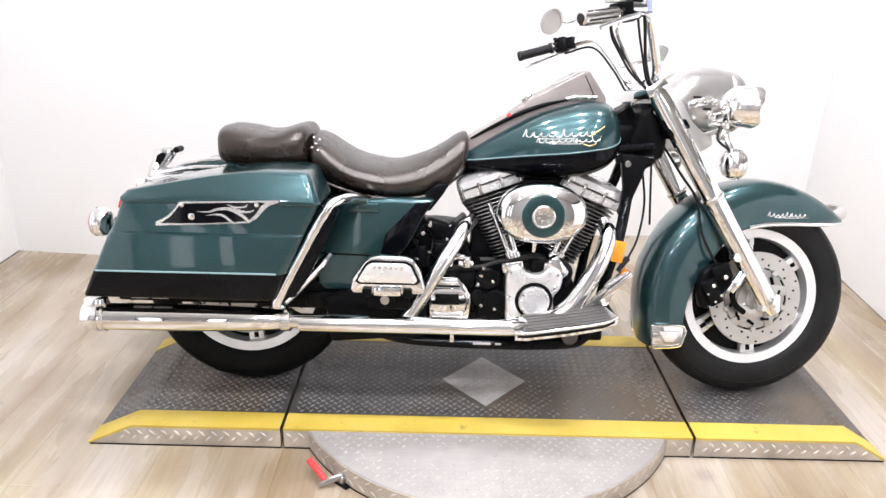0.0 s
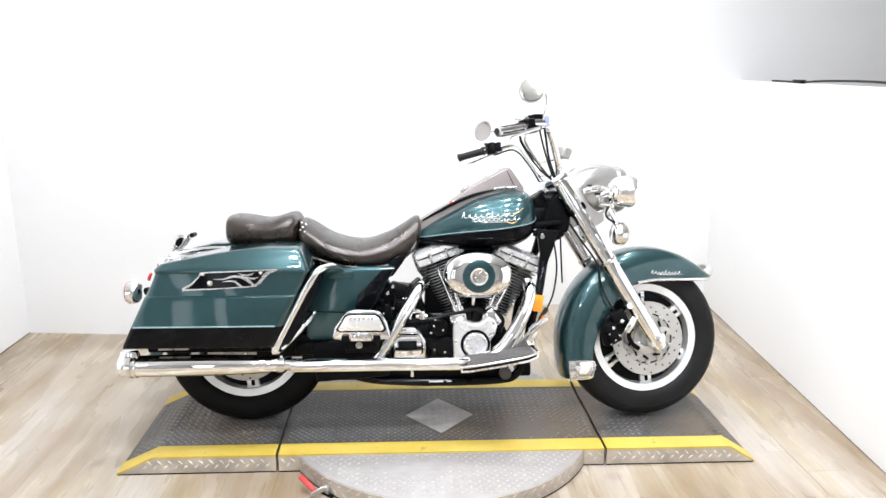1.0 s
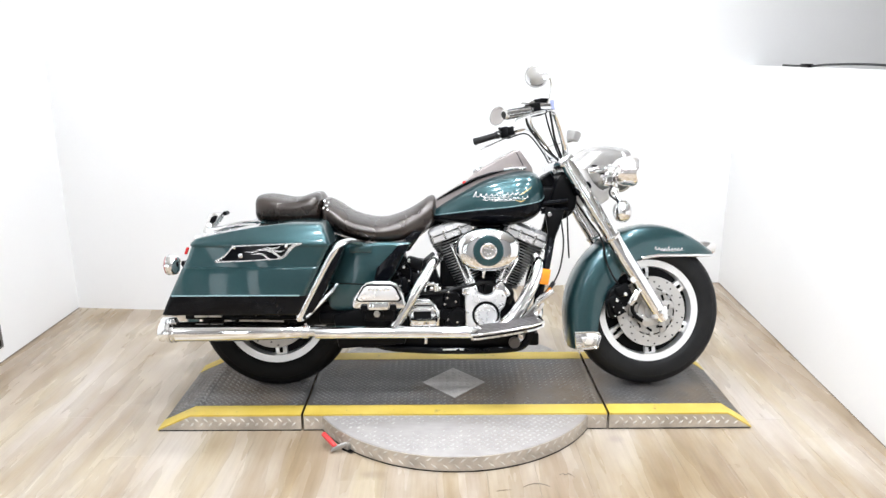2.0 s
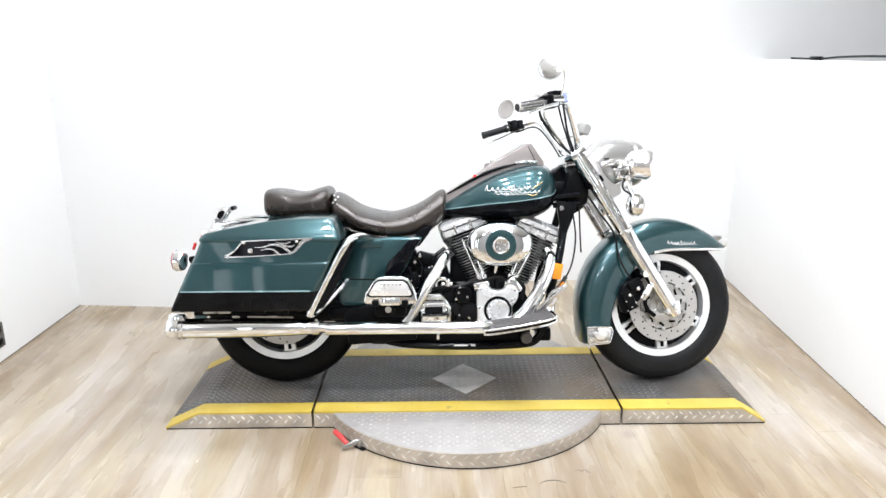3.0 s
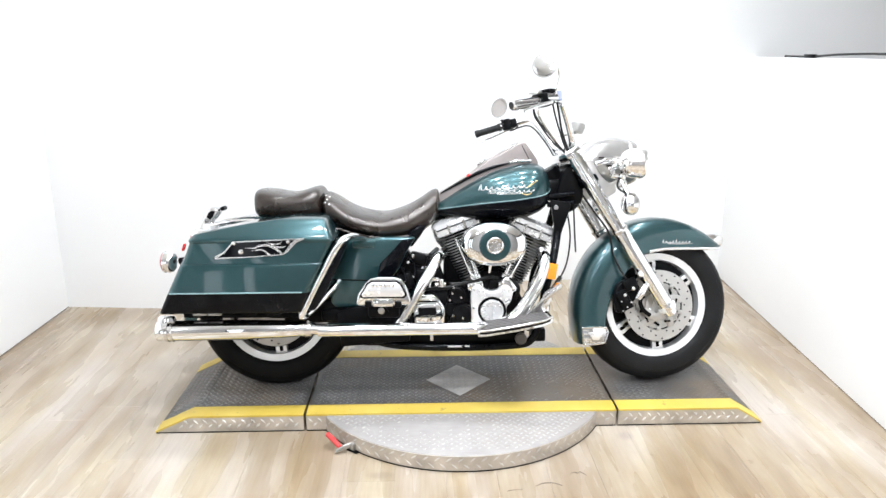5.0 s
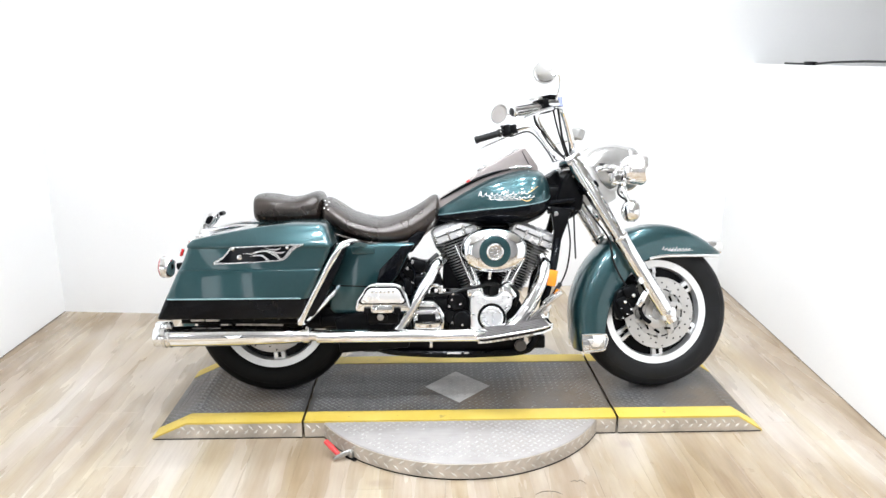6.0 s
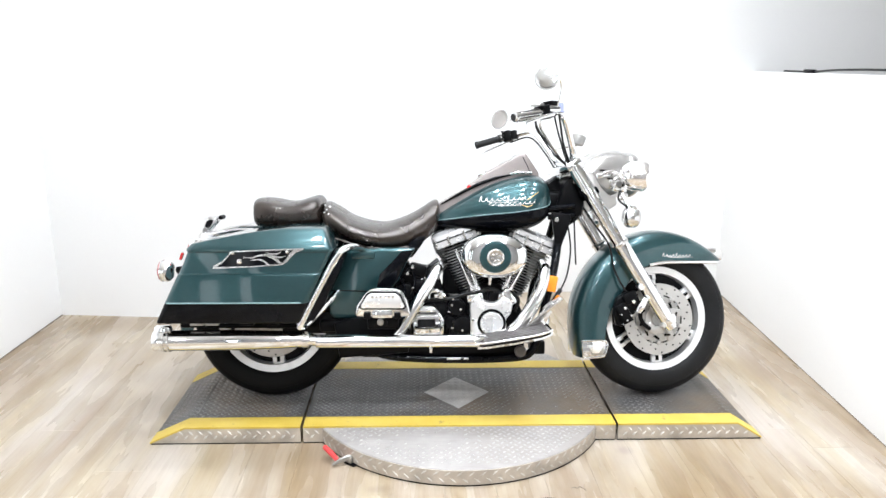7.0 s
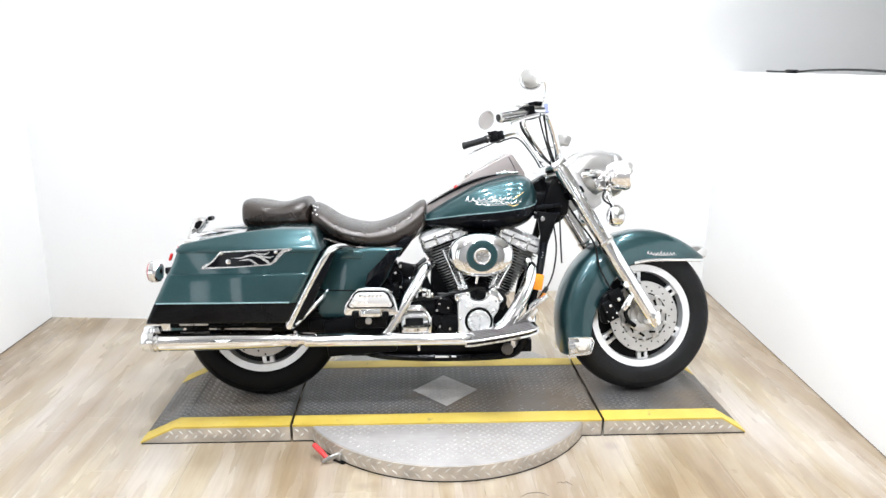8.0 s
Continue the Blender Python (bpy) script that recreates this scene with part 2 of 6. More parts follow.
    # paler, bluer lengths beside the ramp: hazy wall reflection painted into the floor
    c = patches(c, ((1.20, -0.10, 0.16, 0.65), (-1.60, -0.15, 0.26, 0.75)), (1.04, 1.06, 1.12))
    # greyer, rubbed spots where shoes and wheels pass
    c = patches(c, ((0.63, -0.485, 0.035, 0.03), (-0.30, -0.72, 0.05, 0.025)), (0.78, 0.76, 0.78))
    scuff = noise_tex(nt, geo.outputs["Position"], 5.5, 6, 0.68)
    c = mixc(nt, 0.7, c, ramp(nt, scuff, [(0.665, (1, 1, 1)), (0.72, (0.52, 0.45, 0.38))]), "MULTIPLY")
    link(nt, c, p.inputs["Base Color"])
    link(nt, ramp(nt, cloud, [(0.2, (0.20, 0.20, 0.20)), (0.8, (0.34, 0.34, 0.34))]), p.inputs["Roughness"])
    bump(nt, p, grain, 0.25, 0.0006)
    return m


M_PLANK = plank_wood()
M_SUBFLOOR = surface("plank_joint_filler", (0.37, 0.305, 0.235), 0.6, var=0.2, grain=50, blotch=3)


def plate(name, col, dirt, rough, metal, amount, mottle=0.24):
    """Tread plate, with scuffs, rust-brown grime and shoe wear."""
    m, nt, p = nodes_of(name)
    v = coords(nt)
    big, mid, fine = noise_tex(nt, v, 2.6, 5), noise_tex(nt, v, 14, 4), noise_tex(nt, v, 160, 3)
    streak = noise_tex(nt, coords(nt, (3, 40, 10)), 3.0, 3)
    c = ramp(nt, mid, [(0.3, tuple(k * (1 - mottle) for k in col)), (0.7, tuple(min(1, k * (1 + mottle)) for k in col))])
    c = mixc(nt, ramp(nt, big, [(0.46, (0, 0, 0)), (0.68, (amount,) * 3)]), c, dirt)
    c = mixc(nt, 0.12, c, ramp(nt, streak, [(0.35, (0.6, 0.6, 0.6)), (0.65, (1.25, 1.25, 1.25))]), "MULTIPLY")
    link(nt, c, p.inputs["Base Color"])
    link(nt, ramp(nt, mid, [(0.3, (rough - 0.45 * mottle,) * 3), (0.7, (rough + 0.5 * mottle,) * 3)]), p.inputs["Roughness"])
    p.inputs["Metallic"].default_value = metal
    bump(nt, p, fine, 0.3, 0.0005)
    return m


M_DECK = plate("dark_tread_plate", (0.112, 0.108, 0.106), (0.145, 0.108, 0.072), 0.44, 0.25, 0.95)
M_SKIRT = plate("polished_skirt_plate", (0.50, 0.445, 0.38), (0.43, 0.365, 0.295), 0.40, 0.25, 0.4)
M_BAR = plate("worn_tread_bars", (0.62, 0.60, 0.56), (0.54, 0.49, 0.43), 0.40, 0.3, 0.4)
M_DIAMOND = plate("bare_diamond_plate", (0.43, 0.415, 0.40), (0.33, 0.30, 0.27), 0.46, 0.2, 0.5, 0.3)
M_RUBBED = plate("flattened_deck_bars", (0.155, 0.142, 0.130), (0.15, 0.115, 0.08), 0.5, 0.2, 0.9, 0.3)
M_SMOOTHBAR = plate("rubbed_deck_bars", (0.135, 0.132, 0.130), (0.15, 0.125, 0.10), 0.44, 0.3, 0.6)
M_TOPBAR = plate("scuffed_tread_bars", (0.49, 0.47, 0.45), (0.42, 0.39, 0.365), 0.42, 0.3, 0.5, 0.12)
M_DECKBAR = plate("worn_deck_bars", (0.25, 0.246, 0.242), (0.20, 0.17, 0.14), 0.40, 0.35, 0.6)
M_RAWPLATE = plate("bare_tread_plate", (0.36, 0.337, 0.32), (0.265, 0.235, 0.21), 0.52, 0.1, 0.5, 0.09)


def tape():
    m, nt, p = nodes_of("yellow_edge_paint")
    v = coords(nt)
    big, fine = noise_tex(nt, v, 7, 5), noise_tex(nt, v, 90, 4)
    c = ramp(nt, big, [(0.3, (0.56, 0.395, 0.055)), (0.7, (0.64, 0.48, 0.10))])
    c = mixc(nt, ramp(nt, noise_tex(nt, v, 22, 6, 0.7), [(0.62, (0, 0, 0)), (0.74, (0.75, 0.75, 0.75))]), c, (0.22, 0.17, 0.07))
    link(nt, c, p.inputs["Base Color"])
    p.inputs["Roughness"].default_value = 0.5
    bump(nt, p, fine, 0.3, 0.0005)
    return m


M_TAPE = tape()


def glow(name, col, strength):
    m, nt, p = nodes_of(name)
    p.inputs["Emission Color"].default_value = (*col, 1)
    p.inputs["Emission Strength"].default_value = strength
    return m


M_LED = glow("lamp_diffuser", (1.0, 0.97, 0.93), 6.0)


def glass_mat():
    m, nt, p = nodes_of("clear_lens")
    p.inputs["Transmission Weight"].default_value = 1.0
    p.inputs["Roughness"].default_value = 0.02
    p.inputs["IOR"].default_value = 1.45
    return m


M_GLASS = glass_mat()


# ---- mesh helpers ----
def part(name, bm, material, parent, label="", sharp=38):
    """One bmesh as one mesh object under a thing or a part."""
    me = bpy.data.meshes.new(name)
    bm.normal_update()
    for f in bm.faces:
        f.smooth = True
    bm.to_mesh(me)
    bm.free()
    for m in (material if isinstance(material, (list, tuple)) else [material]):
        me.materials.append(m)
    me.set_sharp_from_angle(angle=radians(sharp))
    ob = new(name, me)
    ob.parent = parent
    return tagged(ob, label)


def thing(name, label, category, m=None, group="", kind=""):
    ob = new(name)
    ob.empty_display_size = 0.1
    if m is not None:
        ob.matrix_basis = m
    return tagged(ob, label, category, group, kind)


def fixed(bm):
    bmesh.ops.recalc_face_normals(bm, faces=bm.faces)
    return bm


def loft(rings, cap=True, closed=True):
    bm = bmesh.new()
    vs = [[bm.verts.new(p) for p in r] for r in rings]
    n = len(rings[0])
    for a, b in zip(vs, vs[1:]):
        for i in range(n if closed else n - 1):
            j = (i + 1) % n
            bm.faces.new((a[i], a[j], b[j], b[i]))
    if cap and closed:
        bm.faces.new(vs[0])
        bm.faces.new(vs[-1])
    return fixed(bm)


def basis(axis):
    z = Vector(axis).normalized()
    x = z.cross(Vector((0, 1, 0)) if abs(z.y) < 0.9 else Vector((1, 0, 0))).normalized()
    return x, z.cross(x), z


def lathe(profile, at, axis=(0, -1, 0), seg=48, ring=False):
    """profile: (radius, height along the axis)."""
    x, y, z = basis(axis)
    o = Vector(at)
    rings = []
    for r, h in profile:
        rings.append([o + z * h + (x * math.cos(a) + y * math.sin(a)) * max(r, 0.0004) for a in (2 * math.pi * k / seg for k in range(seg))])
    if ring:
        rings.append(rings[0])
        bm = loft(rings, cap=False)
        bmesh.ops.remove_doubles(bm, verts=bm.verts, dist=1e-6)
        return fixed(bm)
    return loft(rings)


def rod(p0, p1, r0, r1=None, seg=16, lip=0.15):
    p0, p1 = Vector(p0), Vector(p1)
    r1 = r0 if r1 is None else r1
    n = (p1 - p0).length
    e0, e1 = r0 * lip, r1 * lip
    return lathe([(r0 - e0, 0), (r0, e0), (r1, n - e1), (r1 - e1, n)], p0, p1 - p0, seg)


def curve_points(pts, steps=6):
    """Catmull-Rom through the points."""
    P = [Vector(p) for p in pts]
    P = [2 * P[0] - P[1]] + P + [2 * P[-1] - P[-2]]
    out = []
    for i in range(1, len(P) - 2):
        a, b, c, d = P[i - 1:i + 3]
        for k in range(steps):
            t = k / steps
            out.append(0.5 * (2 * b + (c - a) * t + (2 * a - 5 * b + 4 * c - d) * t * t + (3 * b - a - 3 * c + d) * t ** 3))
    return out + [P[-2]]


def tube(pts, r, seg=12, steps=6, flat=1.0):
    """A round bar along a curve; r may be a list, one for each point."""
    Q = curve_points(pts, steps) if steps > 1 else [Vector(p) for p in pts]
    n = len(Q)
    rs = [r] * n if isinstance(r, (int, float)) else [float(np.interp(k / (n - 1), np.linspace(0, 1, len(r)), r)) for k in range(n)]
    tang = [(Q[min(i + 1, n - 1)] - Q[max(i - 1, 0)]).normalized() for i in range(n)]
    x, y, _ = basis(tang[0])
    rings = []
    for q, t, rr in zip(Q, tang, rs):
        x = (x - t * x.dot(t)).normalized()
        y = t.cross(x)
        rings.append([q + x * math.cos(a) * rr + y * math.sin(a) * rr * flat for a in (2 * math.pi * k / seg for k in range(seg))])
    return loft(rings)


def prism(outline, y0, y1, bev=0.003, segs=2):
    """An outline in x and z, made thick from y0 to y1."""
    bm = loft([[(x, y0, z) for x, z in outline], [(x, y1, z) for x, z in outline]])
    if bev:
        bmesh.ops.bevel(bm, geom=list(bm.edges), offset=bev, segments=segs, affect="EDGES", profile=0.5, clamp_overlap=True)
    return bm


def block(c, s, bev=0.004, m=None, segs=2):
    bm = bmesh.new()
    bmesh.ops.create_cube(bm, size=1.0)
    bmesh.ops.scale(bm, vec=s, verts=bm.verts)
    if bev:
        bmesh.ops.bevel(bm, geom=list(bm.edges), offset=bev, segments=segs, affect="EDGES", profile=0.5, clamp_overlap=True)
    if m is not None:
        bmesh.ops.transform(bm, matrix=m, verts=bm.verts)
    bmesh.ops.translate(bm, vec=c, verts=bm.verts)
    return bm


def joined(*bms):
    out = bmesh.new()
    for b in bms:
        me = bpy.data.meshes.new("scratch")
        b.to_mesh(me)
        b.free()
        out.from_mesh(me)
        bpy.data.meshes.remove(me)
    return out


def moved(bm, m):
    bmesh.ops.transform(bm, matrix=m, verts=bm.verts)
    return bm


def oval(cx, cz, rx, rz, n=40, e=2.0):
    out = []
    for k in range(n):
        a = 2 * math.pi * k / n
        c, s = math.cos(a), math.sin(a)
        out.append((cx + rx * math.copysign(abs(c) ** (2 / e), c), cz + rz * math.copysign(abs(s) ** (2 / e), s)))
    return out


def rounded(x0, x1, y0, y1, r, n=5):
    out = []
    for cx, cy, a0 in ((x1 - r, y1 - r, 0), (x0 + r, y1 - r, 90), (x0 + r, y0 + r, 180), (x1 - r, y0 + r, 270)):
        for k in range(n + 1):
            a = radians(a0 + 90 * k / n)
            out.append((cx + r * math.cos(a), cy + r * math.sin(a)))
    return out


def lerp_table(table, x):
    xs = [row[0] for row in table]
    return [float(np.interp(x, xs, [row[i] for row in table])) for i in range(1, len(table[0]))]


def smooth_table(table, steps=5):
    """Rows made denser by a Catmull-Rom curve."""
    T = np.array(table, float)
    T = np.vstack([2 * T[0] - T[1], T, 2 * T[-1] - T[-2]])
    out = []
    for i in range(1, len(T) - 2):
        a, b, c, d = T[i - 1:i + 3]
        for k in range(steps):
            t = k / steps
            out.append(0.5 * (2 * b + (c - a) * t + (2 * a - 5 * b + 4 * c - d) * t * t + (3 * b - a - 3 * c + d) * t ** 3))
    return [list(r) for r in out] + [list(T[-2])]


def slab(name, pts, z0, z1, material, label, kind="structure", category="wall"):
    """An upright or flat piece of the setting, from its plan."""
    bm = loft([[(x, y, z0) for x, y in pts], [(x, y, z1) for x, y in pts]])
    ob = part(name, bm, material, None, "")
    return tagged(ob, label, category, kind=kind)


# ---- the room ----
FRONT, NEAR, T = -0.402, -6.2, 0.12
BAY = -2.6
slab("wall_left", [(-2.2, BAY), (-2.2, 1.06), (-2.2 - T, 1.06), (-2.2 - T, BAY)], 0, CEILING, M_WALL, "plain white painted side wall of the photo bay")
slab("wall_back", [(-2.2 - T, 1.066), (-2.2, 1.060), (-1.42, 0.998), (0.3, 1.44), (4.2, 1.61), (4.2, 1.61 + T), (-2.2 - T, 1.61 + T)], 0, CEILING, M_WALL, "plain white painted back wall of the photo bay")
PART_X = lambda y: 1.672 + 0.0685 * y
slab("wall_partition", [(PART_X(BAY), BAY), (PART_X(1.53), 1.53), (PART_X(1.53) + 0.1, 1.53), (PART_X(BAY) + 0.1, BAY)], 0, 1.385, M_WALL, "white half-height partition with a cable along its top")
slab("wall_shop_left", [(-3.6 - T, NEAR), (-3.6, NEAR), (-3.6, BAY), (-2.2, BAY), (-2.2, BAY + T), (-3.6 - T, BAY + T)], 0, CEILING, M_SHOP, "unseen grey closing wall beside the photo bay, darkened for reflections")
slab("wall_far_right", [(4.2, NEAR), (4.2 + T, NEAR), (4.2 + T, 1.7), (4.2, 1.7)], 0, CEILING, M_WALL_DIM, "shop wall beyond the partition, its dimness put into the grey")
slab("wall_front", [(-3.8, NEAR), (4.3, NEAR), (4.3, NEAR - T), (-3.8, NEAR - T)], 0, CEILING, M_SHOP, "unseen grey closing wall facing the photo bay, darkened for reflections")
slab("ceiling", [(-3.8, NEAR - T), (4.4, NEAR - T), (4.4, 1.75), (-3.8, 1.75)], CEILING, CEILING + 0.1, M_CEIL, "flat off-white ceiling with round downlights", category="ceiling")
floor_ob = slab("floor", [(-3.8, NEAR - T), (4.4, NEAR - T), (4.4, 1.75), (-3.8, 1.75)], -0.1, -0.0025, M_SUBFLOOR, "pale oak vinyl plank floor, scuffed", category="floor")


def base_joint(name, pts, label):
    """The dark, dirty joint between a wall and the floor."""
    tagged(part(name, tube(pts, 0.0024, 8, 1), M_GRIME, None), label, "trim", kind="structure")


base_joint("trim_left", [(-2.199, BAY, 0.002), (-2.199, 1.055, 0.002)], "dark grimy joint along the foot of the side wall")
base_joint("trim_right", [(PART_X(BAY) + 0.001, BAY, 0.002), (PART_X(1.5) + 0.001, 1.5, 0.002)], "dark grimy joint along the foot of the partition")
M_DAY = glow("daylight_backdrop", (0.92, 0.97, 1.0), 2.2)
for k, (x0, x1) in enumerate(((-3.5, -2.9), (-2.38, -2.03))):
    win = part("window_%d" % (k + 1), joined(*[block(((x0 + x1) / 2, NEAR + 0.03, z), (x1 - x0 + 0.1, 0.06, 0.06), 0.004) for z in (0.05, 2.3)], *[block((x, NEAR + 0.03, 1.175), (0.06, 0.058, 2.19), 0.004) for x in (x0, x1)]), M_SATIN, None)
    tagged(win, "tall dark-framed shop window with daylight behind", "window", kind="structure")
    part("pane", block(((x0 + x1) / 2, NEAR + 0.012, 1.175), (x1 - x0 - 0.06, 0.012, 2.19), 0), M_DAY, win)


def downlight():
    t = thing("ceiling_light", "round white ceiling downlight, switched on", "light", group="ceiling downlights")
    part("rim", lathe([(0.10, 0), (0.135, 0), (0.14, 0.006), (0.135, 0.018), (0.105, 0.02)], (0, 0, 0), (0, 0, -1), 32, ring=True), M_CEIL, t)
    part("diffuser", lathe([(0.1, 0.0), (0.103, 0.012), (0.092, 0.04), (0.07, 0.06), (0.03, 0.074), (0.005, 0.076)], (0, 0, 0), (0, 0, -1), 32), M_LED, t, "glowing frosted diffuser")
    return t


first = downlight()
for i, (x, y) in enumerate(LAMP_SPOTS):
    m = pose(x, y, CEILING)
    if i == 0:
        first.matrix_basis = m
    else:
        copy_thing(first, m)
    lamp = bpy.data.lights.new("downlight", "AREA")
    lamp.shape, lamp.size, lamp.energy, lamp.color = "DISK", 0.2, LAMP_WATTS, (0.87, 0.94, 1.0)
    lo = new("downlight", lamp)
    lo.matrix_world = pose(x, y, CEILING - 0.085)
    # the opal dome also throws light sideways and onto the ceiling
    dome = bpy.data.lights.new("dome_light", "POINT")
    dome.shadow_soft_size, dome.energy, dome.color = 0.06, DOME_WATTS, (0.87, 0.94, 1.0)
    do = new("dome_light", dome)
    do.matrix_world = pose(x, y, CEILING - 0.16)


def outlet():
    t = thing("wall_outlet", "dark plastic wall outlet on the white wall", "outlet", pose(-2.2, 0.262, 0.131, 0, 0, 90))
    part("cover", block((0, -0.004, 0), (0.075, 0.008, 0.118), 0.003), M_PLASTIC, t)
    for z in (-0.03, 0.03):
        part("socket", block((0, -0.009, z), (0.032, 0.004, 0.03), 0.0015), M_SATIN, t)


outlet()
cable = tagged(part("cable", tube([(PART_X(y) + 0.02 + dx, y, z) for y, dx, z in ((0.9, 0.0, 1.392), (0.7, 0.01, 1.391), (0.55, 0.0, 1.393), (0.35, 0.0, 1.402), (0.0, 0.005, 1.406), (-0.5, 0.0, 1.395), (-1.6, 0.02, 1.391), (-3.0, 0.0, 1.391))], 0.005, 8), M_CABLE, None), "thin black cable lying along the partition top", "cable")
clip = tagged(part("cable_clip", block((PART_X(0.6) + 0.015, 0.6, 1.394), (0.022, 0.09, 0.018), 0.004), M_SATIN, None), "small dark clip holding the cable on the partition", "clip")


# ---- the turntable and the ramp across it ----
DECK = 0.068
PLAT = (-0.402, 0.204)
MIDY = -0.10


def tread(origin, u, v, n, cells, inside, pitch=0.030, size=0.0125, height=0.0016):
    """Raised tread bars on a plane: alternate diagonals, each a low ridge. Returns a bmesh."""
    o, u, v, n = Vector(origin), Vector(u), Vector(v), Vector(n)
    verts, faces = [], []
    (i0, i1), (j0, j1) = cells
    # rows of lugs that slant one way, then the other, set half a step over
    step = pitch * 1.4142
    for i in range(int(i0 / 1.4) - 1, int(i1 / 1.4) + 1):
        for j in range(int(j0 * 1.45) - 1, int(j1 * 1.45) + 1):
            a, b = (i + 0.5 * (j % 2)) * step, (j + 0.5) * step / 2
            if not inside(a, b):
                continue
            s = 1 if j % 2 else -1
            d = (u + v * s).normalized()
            w = (v - u * s).normalized()
            c = o + u * a + v * b
            k = len(verts)
            verts += [c - d * size, c + w * size * 0.4, c + d * size, c - w * size * 0.4, c - d * size * 0.5 + n * height, c + d * size * 0.5 + n * height]
            faces += [(k, k + 4, k + 1), (k + 1, k + 4, k + 5), (k + 1, k + 5, k + 2), (k + 2, k + 5, k + 3), (k + 3, k + 5, k + 4), (k + 3, k + 4, k)]
    me = bpy.data.meshes.new("scratch")
    me.from_pydata([tuple(p) for p in verts], [], faces)
    bm = bmesh.new()
    bm.from_mesh(me)
    bpy.data.meshes.remove(me)
    return fixed(bm)


def turntable():
    t = thing("turntable", "round bare-metal tread-plate turntable on the floor", "turntable", pose(0, MIDY, 0))
    R, z = 0.610, 0.0635
    part("disc", lathe([(R - 0.03, 0.003), (R - 0.002, 0.004), (R - 0.002, 0.008), (R - 0.002, z - 0.004), (R - 0.004, z - 0.001), (R - 0.007, z)], (0, 0, 0), (0, 0, 1), 128), M_RAWPLATE, t, sharp=50)
    part("edge_band", lathe([(R - 0.0015, 0.0045), (R, 0.005), (R, z - 0.0035), (R - 0.0015, z - 0.003)], (0, 0, 0), (0, 0, 1), 128, ring=True), M_SKIRT, t, "polished edge band")
    # black ring draws the contact shadow line at the floor
    part("base_shade_ring", lathe([(R - 0.05, 0), (R + 0.0008, 0), (R + 0.0008, 0.0044), (R - 0.05, 0.0044)], (0, 0, 0), (0, 0, 1), 96, ring=True), M_SATIN, t, "black base ring drawing the shadow gap under the edge")
    tagged(part("tread", tread((0, 0, z), (1, 0, 0), (0, 1, 0), (0, 0, 1), ((-24, 24), (-24, 24)), lambda a, b: math.hypot(a, b) < R - 0.018 and abs(b) > 0.26 and ((a + 0.13) / 0.21) ** 2 + ((b + 0.40) / 0.055) ** 2 > 1 + 0.7 * math.sin(a * 311 + b * 173), 0.023, 0.0098, 0.0022), M_TOPBAR, t), kind="stuff")
    n = 92
    verts, faces = [], []
    for k in range(n):
        for row, zz in enumerate((0.021, 0.047)):
            s = 1 if row else -1
            a = 2 * math.pi * (k + 0.5 * row) / n
            c = Vector((math.cos(a) * (R + 0.0002), math.sin(a) * (R + 0.0002), zz))
            u, w = Vector((-math.sin(a), math.cos(a), 0)), Vector((0, 0, 1))
            d, e = (u + w * s * 0.8).normalized(), (w - u * s * 0.8).normalized()
            nn = Vector((math.cos(a), math.sin(a), 0)) * 0.0018
            q = len(verts)
            verts += [c - d * 0.0145, c + e * 0.004, c + d * 0.0145, c - e * 0.004, c - d * 0.008 + nn, c + d * 0.008 + nn]
            faces += [(q, q + 4, q + 1), (q + 1, q + 4, q + 5), (q + 1, q + 5, q + 2), (q + 2, q + 5, q + 3), (q + 3, q + 5, q + 4), (q + 3, q + 4, q)]
    me = bpy.data.meshes.new("edge_tread")
    me.from_pydata([tuple(p) for p in verts], [], faces)
    me.materials.append(M_BAR)
    ob = new("edge_tread", me)
    ob.parent = t
    tagged(ob, kind="stuff")


turntable()


